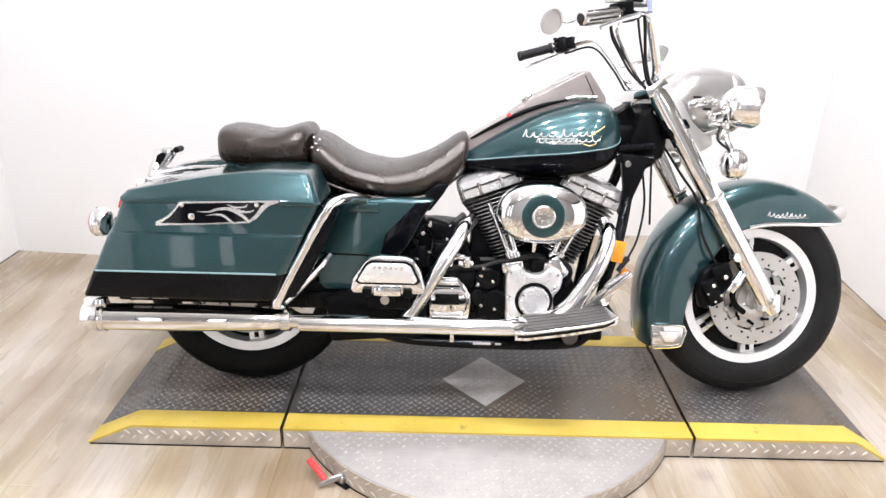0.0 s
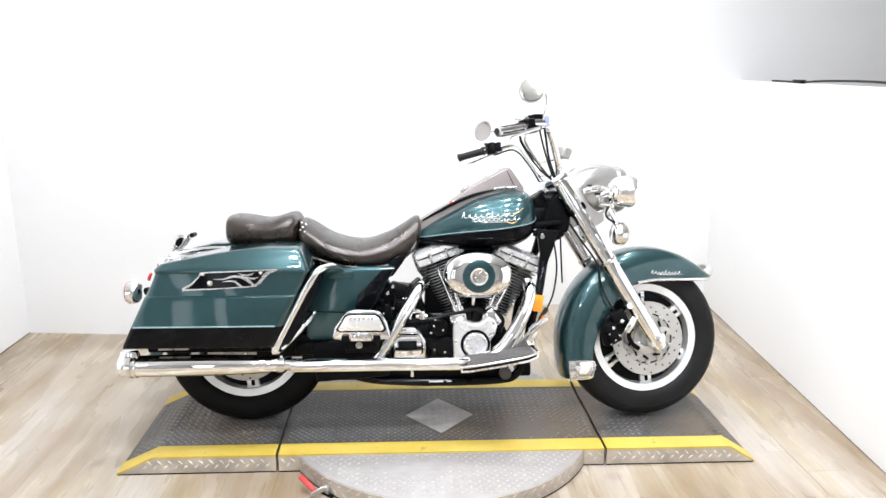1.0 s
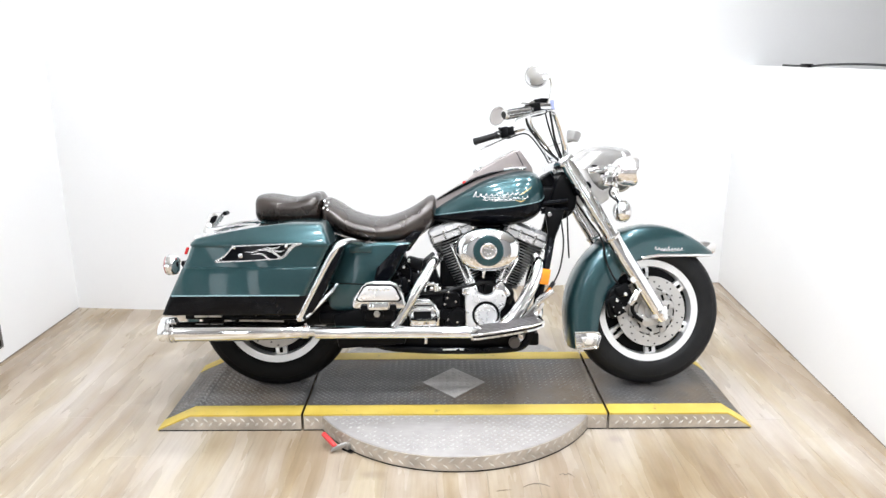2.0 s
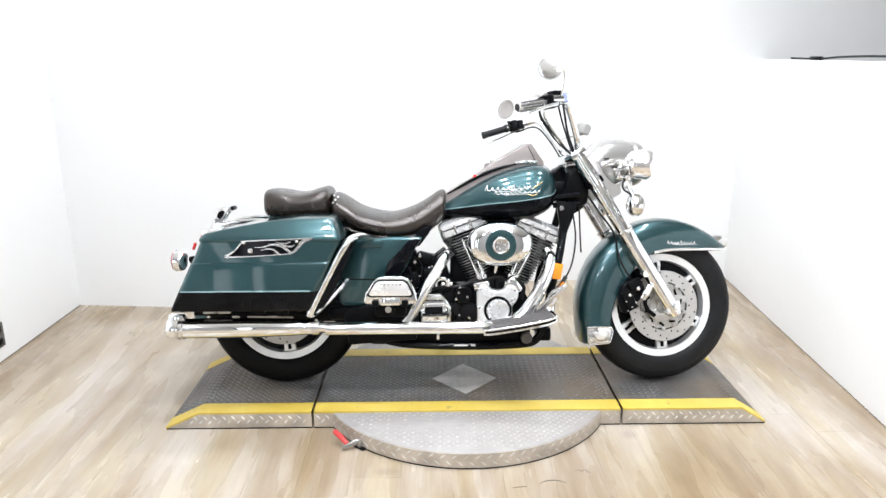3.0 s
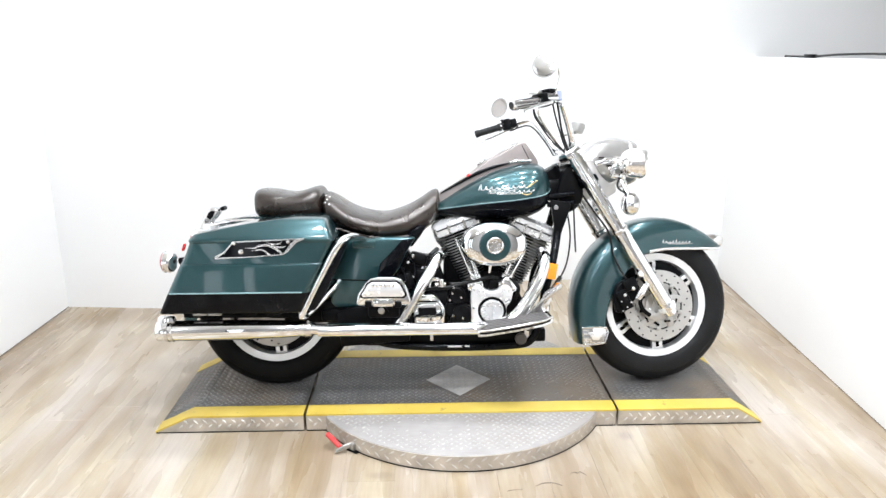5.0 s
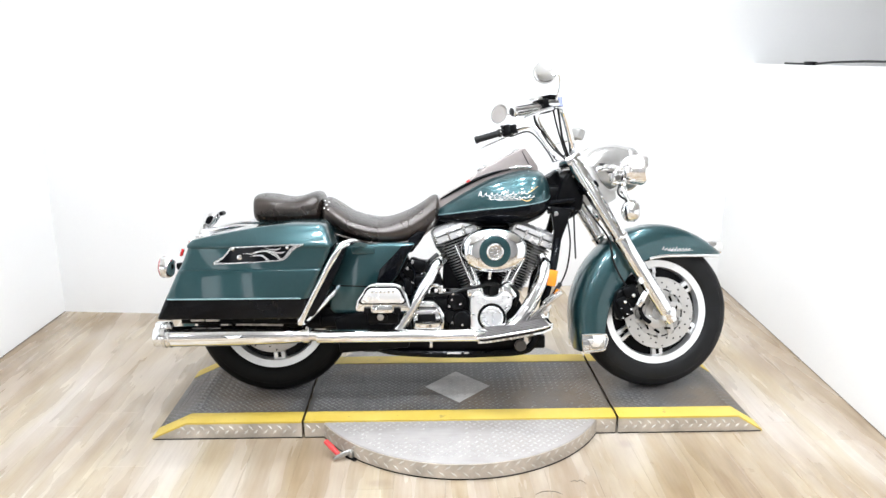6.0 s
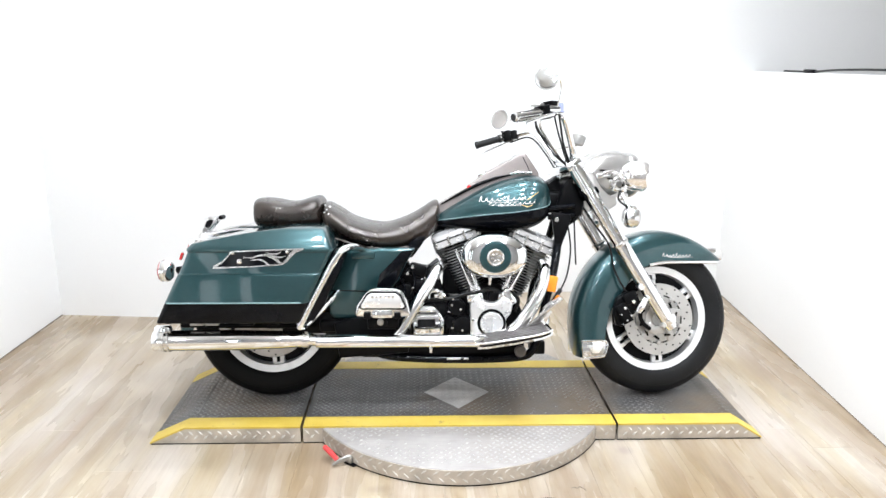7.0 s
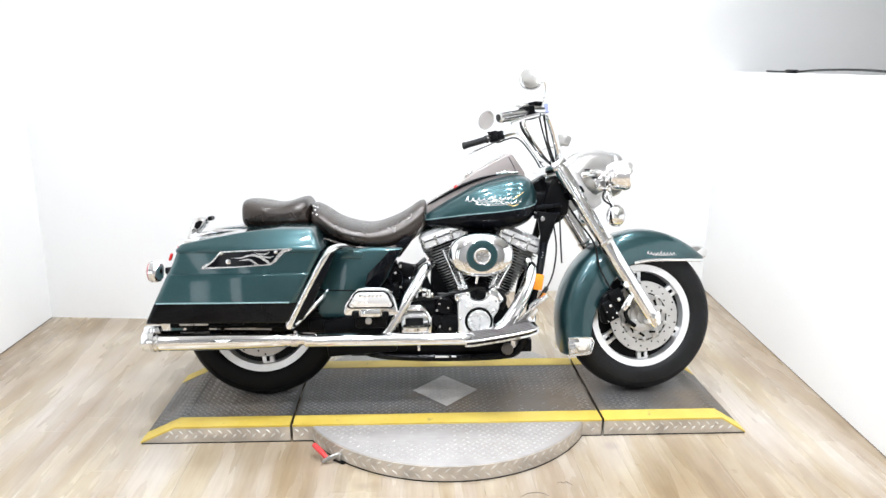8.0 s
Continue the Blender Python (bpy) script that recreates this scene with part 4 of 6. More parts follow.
part("caliper_arm", moved(tube([(0.735, -0.125, 0.36), (0.728, -0.125, 0.33), (0.742, -0.125, 0.30), (0.77, -0.122, 0.278)], 0.009, 10), STEERED), M_SATIN, cal, "black caliper bracket arm")
part("caliper_bracket", moved(prism([(0.748, 0.31), (0.758, 0.268), (0.80, 0.252), (0.838, 0.268), (0.842, 0.30), (0.80, 0.285), (0.772, 0.30)], -0.118, -0.106, 0.003), STEERED), M_ROTOR, cal, "steel caliper bracket")
for dx, dz, r in ((0.655, 0.366, 0.007), (0.690, 0.392, 0.008), (0.680, 0.337, 0.006), (0.638, 0.341, 0.004), (0.645, 0.303, 0.004), (0.663, 0.318, 0.005)):
    part("caliper_bolt", moved(lathe([(r, 0), (r, 0.006), (r * 0.6, 0.009)], (dx, -0.146, dz), (0, -1, 0), 12), STEERED), M_CHROME_WORN, cal)
part("brake_hose", moved(tube([(0.70, -0.12, 0.40), (0.66, -0.13, 0.44), (0.622, -0.115, 0.52), (0.60, -0.11, 0.62), (0.55, -0.09, 0.70), (0.49, -0.06, 0.80)], 0.0042, 8), STEERED), M_CABLE, bike, "black rubber brake hose")

# headlamp nacelle, passing lamps, turn signals
nac = []
for x, zc, hw, hh in smooth_table([(0.455, 0.885, 0.10, 0.035), (0.50, 0.893, 0.115, 0.066), (0.545, 0.907, 0.118, 0.090), (0.60, 0.916, 0.112, 0.099), (0.66, 0.917, 0.102, 0.0985), (0.70, 0.915, 0.095, 0.093)], 4):
    nac.append([(x, a, b) for a, b in oval(0, zc, hw, hh, 40, 2.2)])
nacelle = part("headlamp_nacelle", moved(loft(nac), STEERED), M_HAZED, bike, "hazed chrome headlamp nacelle")
part("headlamp_ring", moved(lathe([(0.072, 0.0), (0.092, 0.0), (0.0955, 0.010), (0.0945, 0.022), (0.090, 0.036), (0.083, 0.047), (0.077, 0.050), (0.073, 0.035)], (0.70, 0, 0.912), (1, 0, 0.02), 48, ring=True), STEERED), M_HAZED, nacelle)
part("headlamp_lens", moved(lathe([(0.077, 0.012), (0.066, 0.02), (0.04, 0.027), (0.01, 0.03)], (0.70, 0, 0.912), (1, 0, 0.02), 40), STEERED), M_GLASS, nacelle, "clear headlamp lens")
for s in (-1, 1):
    part("fork_cover", moved(prism([(0.476, 0.901), (0.500, 0.918), (0.526, 0.912), (0.560, 0.852), (0.592, 0.822), (0.624, 0.812), (0.628, 0.784), (0.600, 0.766), (0.568, 0.753)], 0.132 * s, 0.100 * s, 0.008, 3), STEERED), M_ROTOR, nacelle, "flat chrome fork cover panel")
    y = 0.205 * s
    lampc = (0.668, y, 0.892)
    pl = part("passing_lamp", moved(lathe([(0.010, -0.052), (0.026, -0.050), (0.040, -0.043), (0.051, -0.028), (0.057, -0.010), (0.058, 0.014), (0.061, 0.018), (0.062, 0.028), (0.059, 0.036), (0.054, 0.035)], lampc, (1, 0, 0.02), 36), STEERED), M_CHROME_SOFT, bike, "chrome passing lamp")
    part("lamp_lens", moved(lathe([(0.055, 0.030), (0.050, 0.039), (0.034, 0.046), (0.008, 0.049)], lampc, (1, 0, 0.02), 32), STEERED), M_GLASS, pl)
    hood = [[(lampc[0] + dx, y + r * math.sin(a), lampc[2] + r * math.cos(a)) for a in (radians(-w + 2 * w * k / 18) for k in range(19))] for dx, r, w in ((0.018, 0.0625, 80), (0.030, 0.0628, 72), (0.038, 0.0612, 60), (0.042, 0.0595, 48))]
    part("lamp_visor", moved(loft([r + [(a, y + (b - y) * 0.965, lampc[2] + (c - lampc[2]) * 0.965) for a, b, c in r[::-1]] for r in hood]), STEERED), M_CHROME_SOFT, pl)
    part("lamp_bar", moved(tube([(0.60, 0.0, 0.80), (0.61, 0.10 * s, 0.815), (0.622, 0.19 * s, 0.83), (0.625, 0.205 * s, 0.85)], 0.011, 10), STEERED), M_CHROME, bike, "chrome lamp bar")
    lb = part("lamp_bracket", moved(joined(block((0.612, 0.188 * s, 0.878), (0.052, 0.016, 0.058), 0.006, pose(0, 0, 0, 0, 18, 0)), block((0.566, 0.165 * s, 0.902), (0.075, 0.018, 0.022), 0.006, pose(0, 0, 0, 0, -12, 0)), rod((0.585, 0.19 * s, 0.845), (0.640, 0.19 * s, 0.835), 0.010), rod((0.60, 0.15 * s, 0.86), (0.60, 0.215 * s, 0.86), 0.014)), STEERED), M_CHROME, bike, "chrome passing lamp bracket")
    for bx, bz, br in ((0.556, 0.905, 0.009), (0.590, 0.897, 0.008), (0.614, 0.892, 0.011), (0.632, 0.872, 0.009), (0.600, 0.858, 0.012), (0.575, 0.872, 0.007), (0.622, 0.846, 0.008)):
        part("bracket_nut", moved(lathe([(br, 0), (br, 0.010), (br * 0.6, 0.014), (br * 0.3, 0.012)], (bx, 0.196 * s, bz), (0, s, 0), 6), STEERED), M_CHROME_WORN, lb)
    # black blocks draw the shade of gaps between the bracket's pieces
    for gx, gy, gz, gl in ((0.585, 0.178, 0.884, 0.034), (0.624, 0.1965, 0.858, 0.020), (0.548, 0.178, 0.916, 0.022)):
        part("bracket_gap_shade", moved(block((gx, gy * s, gz), (gl, 0.008, 0.007), 0.0015), STEERED), M_SATIN, lb, "black block drawing a shaded gap in the bracket")
    part("signal_wire", moved(tube([(0.612, 0.20 * s, 0.835), (0.600, 0.215 * s, 0.80), (0.625, 0.225 * s, 0.775), (0.648, 0.222 * s, 0.762)], 0.004, 8), STEERED), M_CABLE, lb)
    sc = (0.648, 0.222 * s, 0.731)
    ts = part("front_turn_signal", moved(lathe([(0.006, -0.030), (0.026, -0.028), (0.039, -0.020), (0.0435, -0.008), (0.0435, 0.003), (0.0405, 0.004), (0.0405, 0.008), (0.0435, 0.009), (0.0435, 0.013), (0.040, 0.015)], sc, (1, 0, 0), 32), STEERED), M_CHROME, bike, "chrome bullet turn signal")
    part("signal_lens", moved(lathe([(0.040, 0.012), (0.039, 0.020), (0.030, 0.028), (0.004, 0.031)], sc, (1, 0, 0), 28), STEERED), M_AMBERLENS if s == 1 else M_CHROME_WORN, ts)
    part("signal_stalk", moved(tube([(0.63, 0.19 * s, 0.83), (0.628, 0.21 * s, 0.80), (0.64, 0.22 * s, 0.77)], 0.009, 10), STEERED), M_CHROME, ts)
    part("signal_clamp", moved(block((0.627, 0.195 * s, 0.812), (0.03, 0.03, 0.03), 0.006), STEERED), M_CHROME_WORN, ts)

# handlebar with risers, grips, controls and mirrors
BAR = STEERED @ Matrix.Translation((0.44, 0, 0.95)) @ Matrix.Rotation(radians(-0.8), 4, "X") @ Matrix.Translation((-0.44, 0, -0.95))


def bar_half(s):
    h, f = (0.011, 0.008) if s > 0 else (0.0, 0.0)
    return [(0.452, 0.0, 0.960), (0.450, 0.06 * s, 0.962), (0.440, 0.135 * s, 0.985), (0.405 + 0.5 * f, 0.19 * s, 1.06 + 0.5 * h), (0.365 + f, 0.245 * s, 1.115 + h), (0.315 + f, 0.31 * s, 1.115 + h), (0.22 + f, 0.37 * s, 1.098 + h), (0.14 + f, 0.412 * s, 1.075 + h)]


handlebar = part("handlebar", moved(tube(bar_half(-1)[::-1] + bar_half(1)[1:], 0.0135, 16, 5), BAR), M_CHROME, bike, "chrome swept-back handlebar")
for s in (-1, 1):
    side = BAR if s < 0 else BAR @ Matrix.Translation((0.008, 0, 0.011))
    part("riser", moved(rod((0.458, 0.045 * s, 0.915), (0.452, 0.045 * s, 0.972), 0.019, 0.017), BAR), M_SATIN if s < 0 else M_CHROME, handlebar)
    a, b = Vector((0.135, 0.414 * s, 1.074)), Vector((0.245, 0.354 * s, 1.101))
    d = (b - a).normalized()
    L = (b - a).length
    rings = [(0.012, 0.0), (0.0175, 0.002), (0.018, 0.012), (0.0155, 0.014), (0.0155, L - 0.014), (0.019, L - 0.012), (0.019, L), (0.013, L + 0.001)] if s > 0 else [(0.008, 0.0), (0.0125, 0.001), (0.013, 0.010), (0.0155, 0.014), (0.0155, L - 0.014), (0.017, L - 0.012), (0.017, L), (0.013, L + 0.001)]
    grip = part("grip", moved(lathe(rings, a, d, 24), side), M_GRIP, handlebar, "black rubber grip")
    x, y, z = basis(d)
    if s < 0:
        part("grip_sleeve", moved(lathe([(0.0135, 0.003), (0.0185, 0.006), (0.0185, L - 0.004), (0.0157, L - 0.002)], a, d, 24), side), M_CHROME_WORN, grip, "chrome grip sleeve")
        for k in range(5):
            q = (x * math.cos(k * 1.257 + 0.9) + y * math.sin(k * 1.257 + 0.9)) * 0.0172
            part("grip_strip", moved(rod(a + d * 0.016 + q, a + d * (L - 0.012) + q, 0.0032, seg=8), side), M_GRIP, grip, "black rubber strip in the sleeve")
    sw = part("switch_housing", moved(block((0.272, 0.338 * s, 1.108), (0.045, 0.045, 0.052), 0.009, pose(0, 0, 0, 0, -10, -32 * s)), side), M_SATIN, handlebar, "black switch housing")
    for k in range(3):
        part("switch_button", moved(block((0.252, 0.338 * s - 0.004, 1.125 - 0.016 * k), (0.012, 0.05, 0.008), 0.002, pose(0, 0, 0, 0, -10, -32 * s)), side), M_GRIP, sw)
    part("clamp", moved(block((0.30, 0.318 * s, 1.113), (0.03, 0.035, 0.04), 0.007, pose(0, 0, 0, 0, -10, -32 * s)), side), M_SATIN, handlebar)
    lever = part("lever", moved(tube([(0.31, 0.315 * s, 1.108), (0.30, 0.36 * s, 1.098), (0.24, 0.425 * s, 1.075), (0.17, 0.47 * s, 1.045)], [0.008, 0.007, 0.006, 0.006], 10, 5, 0.6), side), M_CHROME, handlebar, "polished lever")
    if s < 0:
        mc = part("master_cylinder", moved(joined(block((0.300, -0.322, 1.122), (0.062, 0.046, 0.026), 0.007, pose(0, 0, 0, 0, -5, 32)), rod((0.272, -0.345, 1.118), (0.346, -0.30, 1.124), 0.012)), side), M_CHROME, handlebar, "chrome brake master cylinder")
        part("reservoir_lid", moved(block((0.298, -0.320, 1.142), (0.042, 0.046, 0.020), 0.004, pose(0, 0, 0, 0, -5, 32)), side), M_SATIN, mc, "black reservoir lid")
        part("bleed_cap", moved(joined(rod((0.343, -0.31, 1.118), (0.343, -0.31, 1.149), 0.0085), rod((0.343, -0.31, 1.114), (0.343, -0.31, 1.120), 0.012)), side), M_TINTED, mc, "pale blue plastic cap")
        part("perch_dome", moved(lathe([(0.026, 0.0), (0.025, 0.006), (0.018, 0.012), (0.005, 0.014)], (0.240, -0.352, 1.128), (-0.1, -0.1, 1), 24), side), M_STEEL, handlebar, "dull grey dome over the controls")
    # mirror on a bent stalk
    top = Vector((0.266, -0.40, 1.221)) if s < 0 else Vector((0.250, 0.40, 1.195))
    stalk = part("mirror_stalk", moved(tube([(0.318, 0.33 * s, 1.125), (0.325, 0.345 * s, 1.16), (0.328, 0.36 * s, 1.20), (0.312, 0.385 * s, top.z)] + [tuple(top + Vector((0.012, 0, 0)))], 0.0048, 10), side), M_CHROME, handlebar)
    face = Vector((-0.42, -0.90, 0.10)) if s < 0 else Vector((-0.72, -0.66, 0.16))
    mh = part("mirror", moved(lathe([(0.004, -0.02), (0.02, -0.018), (0.038, -0.010), (0.046, 0.0), (0.047, 0.005), (0.044, 0.0065)], top, face, 36), side), M_CHROME, handlebar, "round chrome mirror")
    # added grey ring, standing in for the grey reflections at the glass edge
    part("mirror_rim_ring", moved(lathe([(0.0425, 0.0066), (0.0470, 0.0055), (0.0475, 0.0064), (0.0425, 0.0074)], top, face, 36, ring=True), side), M_STEEL, mh)
    part("mirror_glass", moved(lathe([(0.043, 0.0055), (0.036, 0.0066), (0.028, 0.0077), (0.018, 0.0086), (0.008, 0.0091), (0.001, 0.0092)] if s < 0 else [(0.043, 0.0066), (0.042, 0.0072), (0.03, 0.0074), (0.004, 0.0075)], top, face, 36), side), M_CHROME if s < 0 else M_GREYED, mh, "mirror glass")
for pts, r in (([(0.337, -0.30, 1.108), (0.352, -0.27, 1.07), (0.378, -0.21, 1.02), (0.408, -0.15, 0.985), (0.447, -0.085, 0.94)], 0.0046),
               ([(0.318, -0.305, 1.10), (0.338, -0.27, 1.06), (0.372, -0.21, 1.01), (0.41, -0.14, 0.965), (0.45, -0.085, 0.932)], 0.0036),
               ([(0.243, -0.34, 1.095), (0.240, -0.33, 1.067), (0.275, -0.28, 1.033), (0.335, -0.20, 1.0), (0.385, -0.14, 0.965), (0.44, -0.085, 0.935)], 0.0040),
               ([(0.232, -0.345, 1.09), (0.246, -0.32, 1.05), (0.29, -0.26, 1.015), (0.35, -0.18, 0.975), (0.42, -0.11, 0.94)], 0.0034),
               ([(0.29, 0.33, 1.09), (0.36, 0.24, 1.10), (0.405, 0.15, 1.02), (0.44, 0.09, 0.93)], 0.0036)):
    part("control_cable", moved(tube(pts, r, 8), BAR), M_CABLE, handlebar, "black control cable")
part("braided_hose", moved(tube([(0.262, -0.335, 1.095), (0.258, -0.325, 1.06), (0.292, -0.27, 1.03), (0.345, -0.19, 0.995), (0.40, -0.12, 0.955)], 0.0045, 8), BAR), M_CHROME_WORN, handlebar, "bright braided hose")
part("cable_clamp", moved(joined(block((0.452, -0.085, 0.94), (0.036, 0.03, 0.044), 0.010, pose(0, 0, 0, 0, -32, 0)), rod((0.448, -0.105, 0.965), (0.46, -0.085, 0.925), 0.009)), BAR), M_SATIN, handlebar, "black clamp holding the cables")
part("bar_gauge", moved(lathe([(0.01, -0.03), (0.028, -0.026), (0.033, 0.0), (0.033, 0.012), (0.028, 0.016)], (0.570, 0.20, 1.088), (0.25, 0, 1), 28), STEERED), M_STEEL, handlebar, "chrome cup on the far bar")
part("gauge_stalk", moved(tube([(0.43, 0.155, 1.02), (0.49, 0.185, 1.045), (0.562, 0.2, 1.062)], 0.007, 8), STEERED), M_CHROME, handlebar)

# frame: neck, backbone, down tubes and cradle
frame_ob = part("frame", joined(
    tube([(0.395, 0, 0.86), (0.25, 0, 0.79), (0.0, 0, 0.725), (-0.25, 0, 0.665), (-0.45, 0, 0.60)], 0.030, 14),
    tube([(0.42, -0.03, 0.76), (0.408, -0.09, 0.66), (0.378, -0.155, 0.53), (0.35, -0.165, 0.42), (0.325, -0.155, 0.28), (0.30, -0.15, 0.205), (0.22, -0.15, 0.175), (-0.1, -0.15, 0.172), (-0.33, -0.15, 0.20), (-0.42, -0.14, 0.30)], 0.0165, 12),
    tube([(0.42, 0.03, 0.76), (0.408, 0.09, 0.66), (0.378, 0.155, 0.53), (0.35, 0.165, 0.42), (0.325, 0.155, 0.28), (0.30, 0.15, 0.205), (0.22, 0.15, 0.175), (-0.1, 0.15, 0.172), (-0.33, 0.15, 0.20), (-0.42, 0.14, 0.30)], 0.0165, 12),
    tube([(-0.42, -0.12, 0.22), (-0.36, -0.12, 0.40), (-0.25, -0.10, 0.60)], 0.018, 10),
    tube([(-0.42, 0.12, 0.22), (-0.36, 0.12, 0.40), (-0.25, 0.10, 0.60)], 0.018, 10)), M_BLACK, bike, "black tubular frame")
neck_c = Vector((0.425, 0, 0.80))
part("steering_neck", joined(rod(neck_c - UP * 0.10, neck_c + UP * 0.10, 0.045, seg=24), block((0.385, -0.035, 0.80), (0.12, 0.05, 0.09), 0.015), block((0.385, 0.035, 0.80), (0.12, 0.05, 0.09), 0.015)), M_SATIN, bike, "black steering neck")
part("neck_gusset", prism([(0.398, 0.79), (0.428, 0.88), (0.465, 0.915), (0.515, 0.80), (0.505, 0.745), (0.43, 0.735)], -0.085, 0.085, 0.015, 3), M_SATIN, bike, "black fork shroud")
for z0, z1 in ((0.775, 0.79), (0.745, 0.752)):
    part("neck_tube", rod((0.36, -0.10, z0), (0.47, -0.105, z1), 0.012), M_BLACK, bike)
part("neck_bracket", prism([(0.372, 0.765), (0.455, 0.755), (0.442, 0.70), (0.420, 0.64), (0.402, 0.57), (0.378, 0.58), (0.388, 0.66)], -0.12, -0.09, 0.005), M_SATIN, bike)
part("bracket_bolt", rod((0.392, -0.128, 0.735), (0.392, -0.11, 0.735), 0.010, seg=12), M_CHROME, bike)
for pts in ([(0.44, -0.10, 0.73), (0.452, -0.12, 0.62), (0.44, -0.13, 0.52), (0.415, -0.14, 0.46), (0.385, -0.15, 0.42)],
            [(0.47, -0.09, 0.74), (0.475, -0.10, 0.62), (0.48, -0.10, 0.55)],
            [(0.40, -0.06, 0.74), (0.41, -0.08, 0.66), (0.40, -0.11, 0.60), (0.375, -0.15, 0.50), (0.36, -0.15, 0.42)]):
    part("loom_cable", tube(pts, 0.0034, 8), M_CABLE, bike, "black cable")
part("cable_boot", rod((0.412, -0.141, 0.455), (0.382, -0.151, 0.415), 0.0095, 0.007), M_GRIP, bike)
refl = part("reflector", block((0.3675, -0.197, 0.487), (0.036, 0.008, 0.064), 0.003, pose(0, 0, 0, 0, 9, 0)), M_ORANGE, bike, "amber side reflector")

# fuel tank: x, top, belt, bottom, half width
TANK = [(-0.105, 0.735, 0.722, 0.706, 0.045), (-0.085, 0.752, 0.725, 0.702, 0.07), (-0.03, 0.788, 0.733, 0.692, 0.098), (0.05, 0.835, 0.745, 0.684, 0.125), (0.13, 0.876, 0.755, 0.679, 0.147), (0.21, 0.901, 0.763, 0.680, 0.160), (0.28, 0.914, 0.773, 0.690, 0.163), (0.33, 0.908, 0.782, 0.712, 0.152), (0.36, 0.885, 0.792, 0.740, 0.125), (0.374, 0.850, 0.805, 0.772, 0.080), (0.378, 0.830, 0.815, 0.798, 0.03)]
TANK = smooth_table(TANK, 4)


def tank_ring(row, upper):
    x, zt, zp, zb, w = row
    out = []
    for k in range(25):
        a = math.pi * k / 24
        c, s = math.cos(a), math.sin(a)
        yy = -w * math.copysign(abs(c) ** 0.72, c)
        zz = zp + (zt - zp) * abs(s) ** 0.86 if upper else zp - (zp - zb) * abs(s) ** 0.6
        out.append((x, yy, zz))
    return out


def tank_y(x, z, extra=0.0):
    zt, zp, zb, w = lerp_table(TANK, x)
    s = min(1, max(0, (z - zp) / (zt - zp))) ** (1 / 0.86)
    c = math.sqrt(max(0, 1 - s * s))
    return -w * c ** 0.72 - extra


tank = part("fuel_tank", loft([tank_ring(r, True) for r in TANK], closed=False), M_TEAL, bike, "teal metallic fuel tank with a black lower band")
part("tank_underside", loft([tank_ring(r, False) for r in TANK], closed=False), M_BLACK, tank, "gloss black lower band")
for s in (1, -1):
    part("pinstripe", tube([(r[0], -(r[4] + 0.0006) * s, r[2] + 0.004) for r in TANK[3:-4]], 0.0014, 8, 1), M_PIN, tank, "pale pinstripe")
badge(tank, "tank_badge", 0.078, 0.290, 0.812, 0.06, 0.027, lambda x, z: tank_y(x, z), ID, 10)
badge(tank, "tank_badge_low", 0.115, 0.305, 0.797, 0.05, 0.018, lambda x, z: tank_y(x, z), ID, 10)
wing = [(0.268, 0.818), (0.285, 0.828), (0.312, 0.846), (0.308, 0.832), (0.296, 0.818), (0.275, 0.812)]
part("badge_wing", joined(tube([(x, tank_y(x, z) - 0.0012, z) for x, z in wing[:3]], [0.0012, 0.0022, 0.0008], 8, 4), tube([(x, tank_y(x, z) - 0.0012, z) for x, z in ((0.245, 0.797), (0.268, 0.790), (0.288, 0.797))], [0.0008, 0.0022, 0.0008], 8, 4)), M_GOLD, tank, "small gold wing on the badge")

# dash console on the tank
DASH = [(-0.10, 0.715), (-0.075, 0.792), (-0.055, 0.806), (0.039, 0.862), (0.12, 0.922), (0.20, 0.966), (0.262, 0.998), (0.275, 0.998), (0.329, 0.922), (0.335, 0.86), (0.10, 0.76)]
dash = part("dash_console", prism(DASH, -0.052, 0.052, 0.007, 3), M_CONSOLE, bike, "dull silver wedge-shaped dash console on the tank")
part("speedometer", lathe([(0.044, -0.01), (0.049, 0.0), (0.049, 0.005), (0.044, 0.008), (0.01, 0.007)], (0.214, 0, 0.970), (-0.46, 0, 0.88), 36), M_CHROME_WORN, dash, "round speedometer")
part("console_seam", tube([(0.262, -0.0528, 0.985), (0.288, -0.0528, 0.935), (0.296, -0.0528, 0.915)], 0.0014, 6, 3), M_SATIN, dash)
part("console_trim", tube([(-0.07, -0.054, 0.792), (0.0, -0.056, 0.832), (0.078, -0.057, 0.872), (0.15, -0.057, 0.898), (0.216, -0.056, 0.913)], [0.003, 0.006, 0.007, 0.006, 0.003], 10, 4), M_SATIN, dash, "dark rubber edge of the console")
part("console_lip", tube([(0.21, -0.056, 0.916), (0.25, -0.058, 0.922), (0.30, -0.056, 0.922)], 0.0055, 10, 4), M_CHROME, dash)
for x in (0.225, 0.25, 0.275):
    part("console_screw", rod((x, -0.066, 0.918), (x, -0.055, 0.919), 0.004, seg=8), M_STEEL, dash)
cap = part("fuel_cap", lathe([(0.02, -0.01), (0.024, 0.0), (0.023, 0.010), (0.018, 0.015), (0.006, 0.016)], (0.105, -0.0, 0.910), (-0.6, 0, 1), 28), M_CHROME, tank, "chrome fuel cap")
part("warning_lens", lathe([(0.008, 0), (0.008, 0.003), (0.003, 0.004)], (0.044, -0.055, 0.862), (-0.2, -0.9, 0.5), 16), M_RED, dash, "red indicator lens")


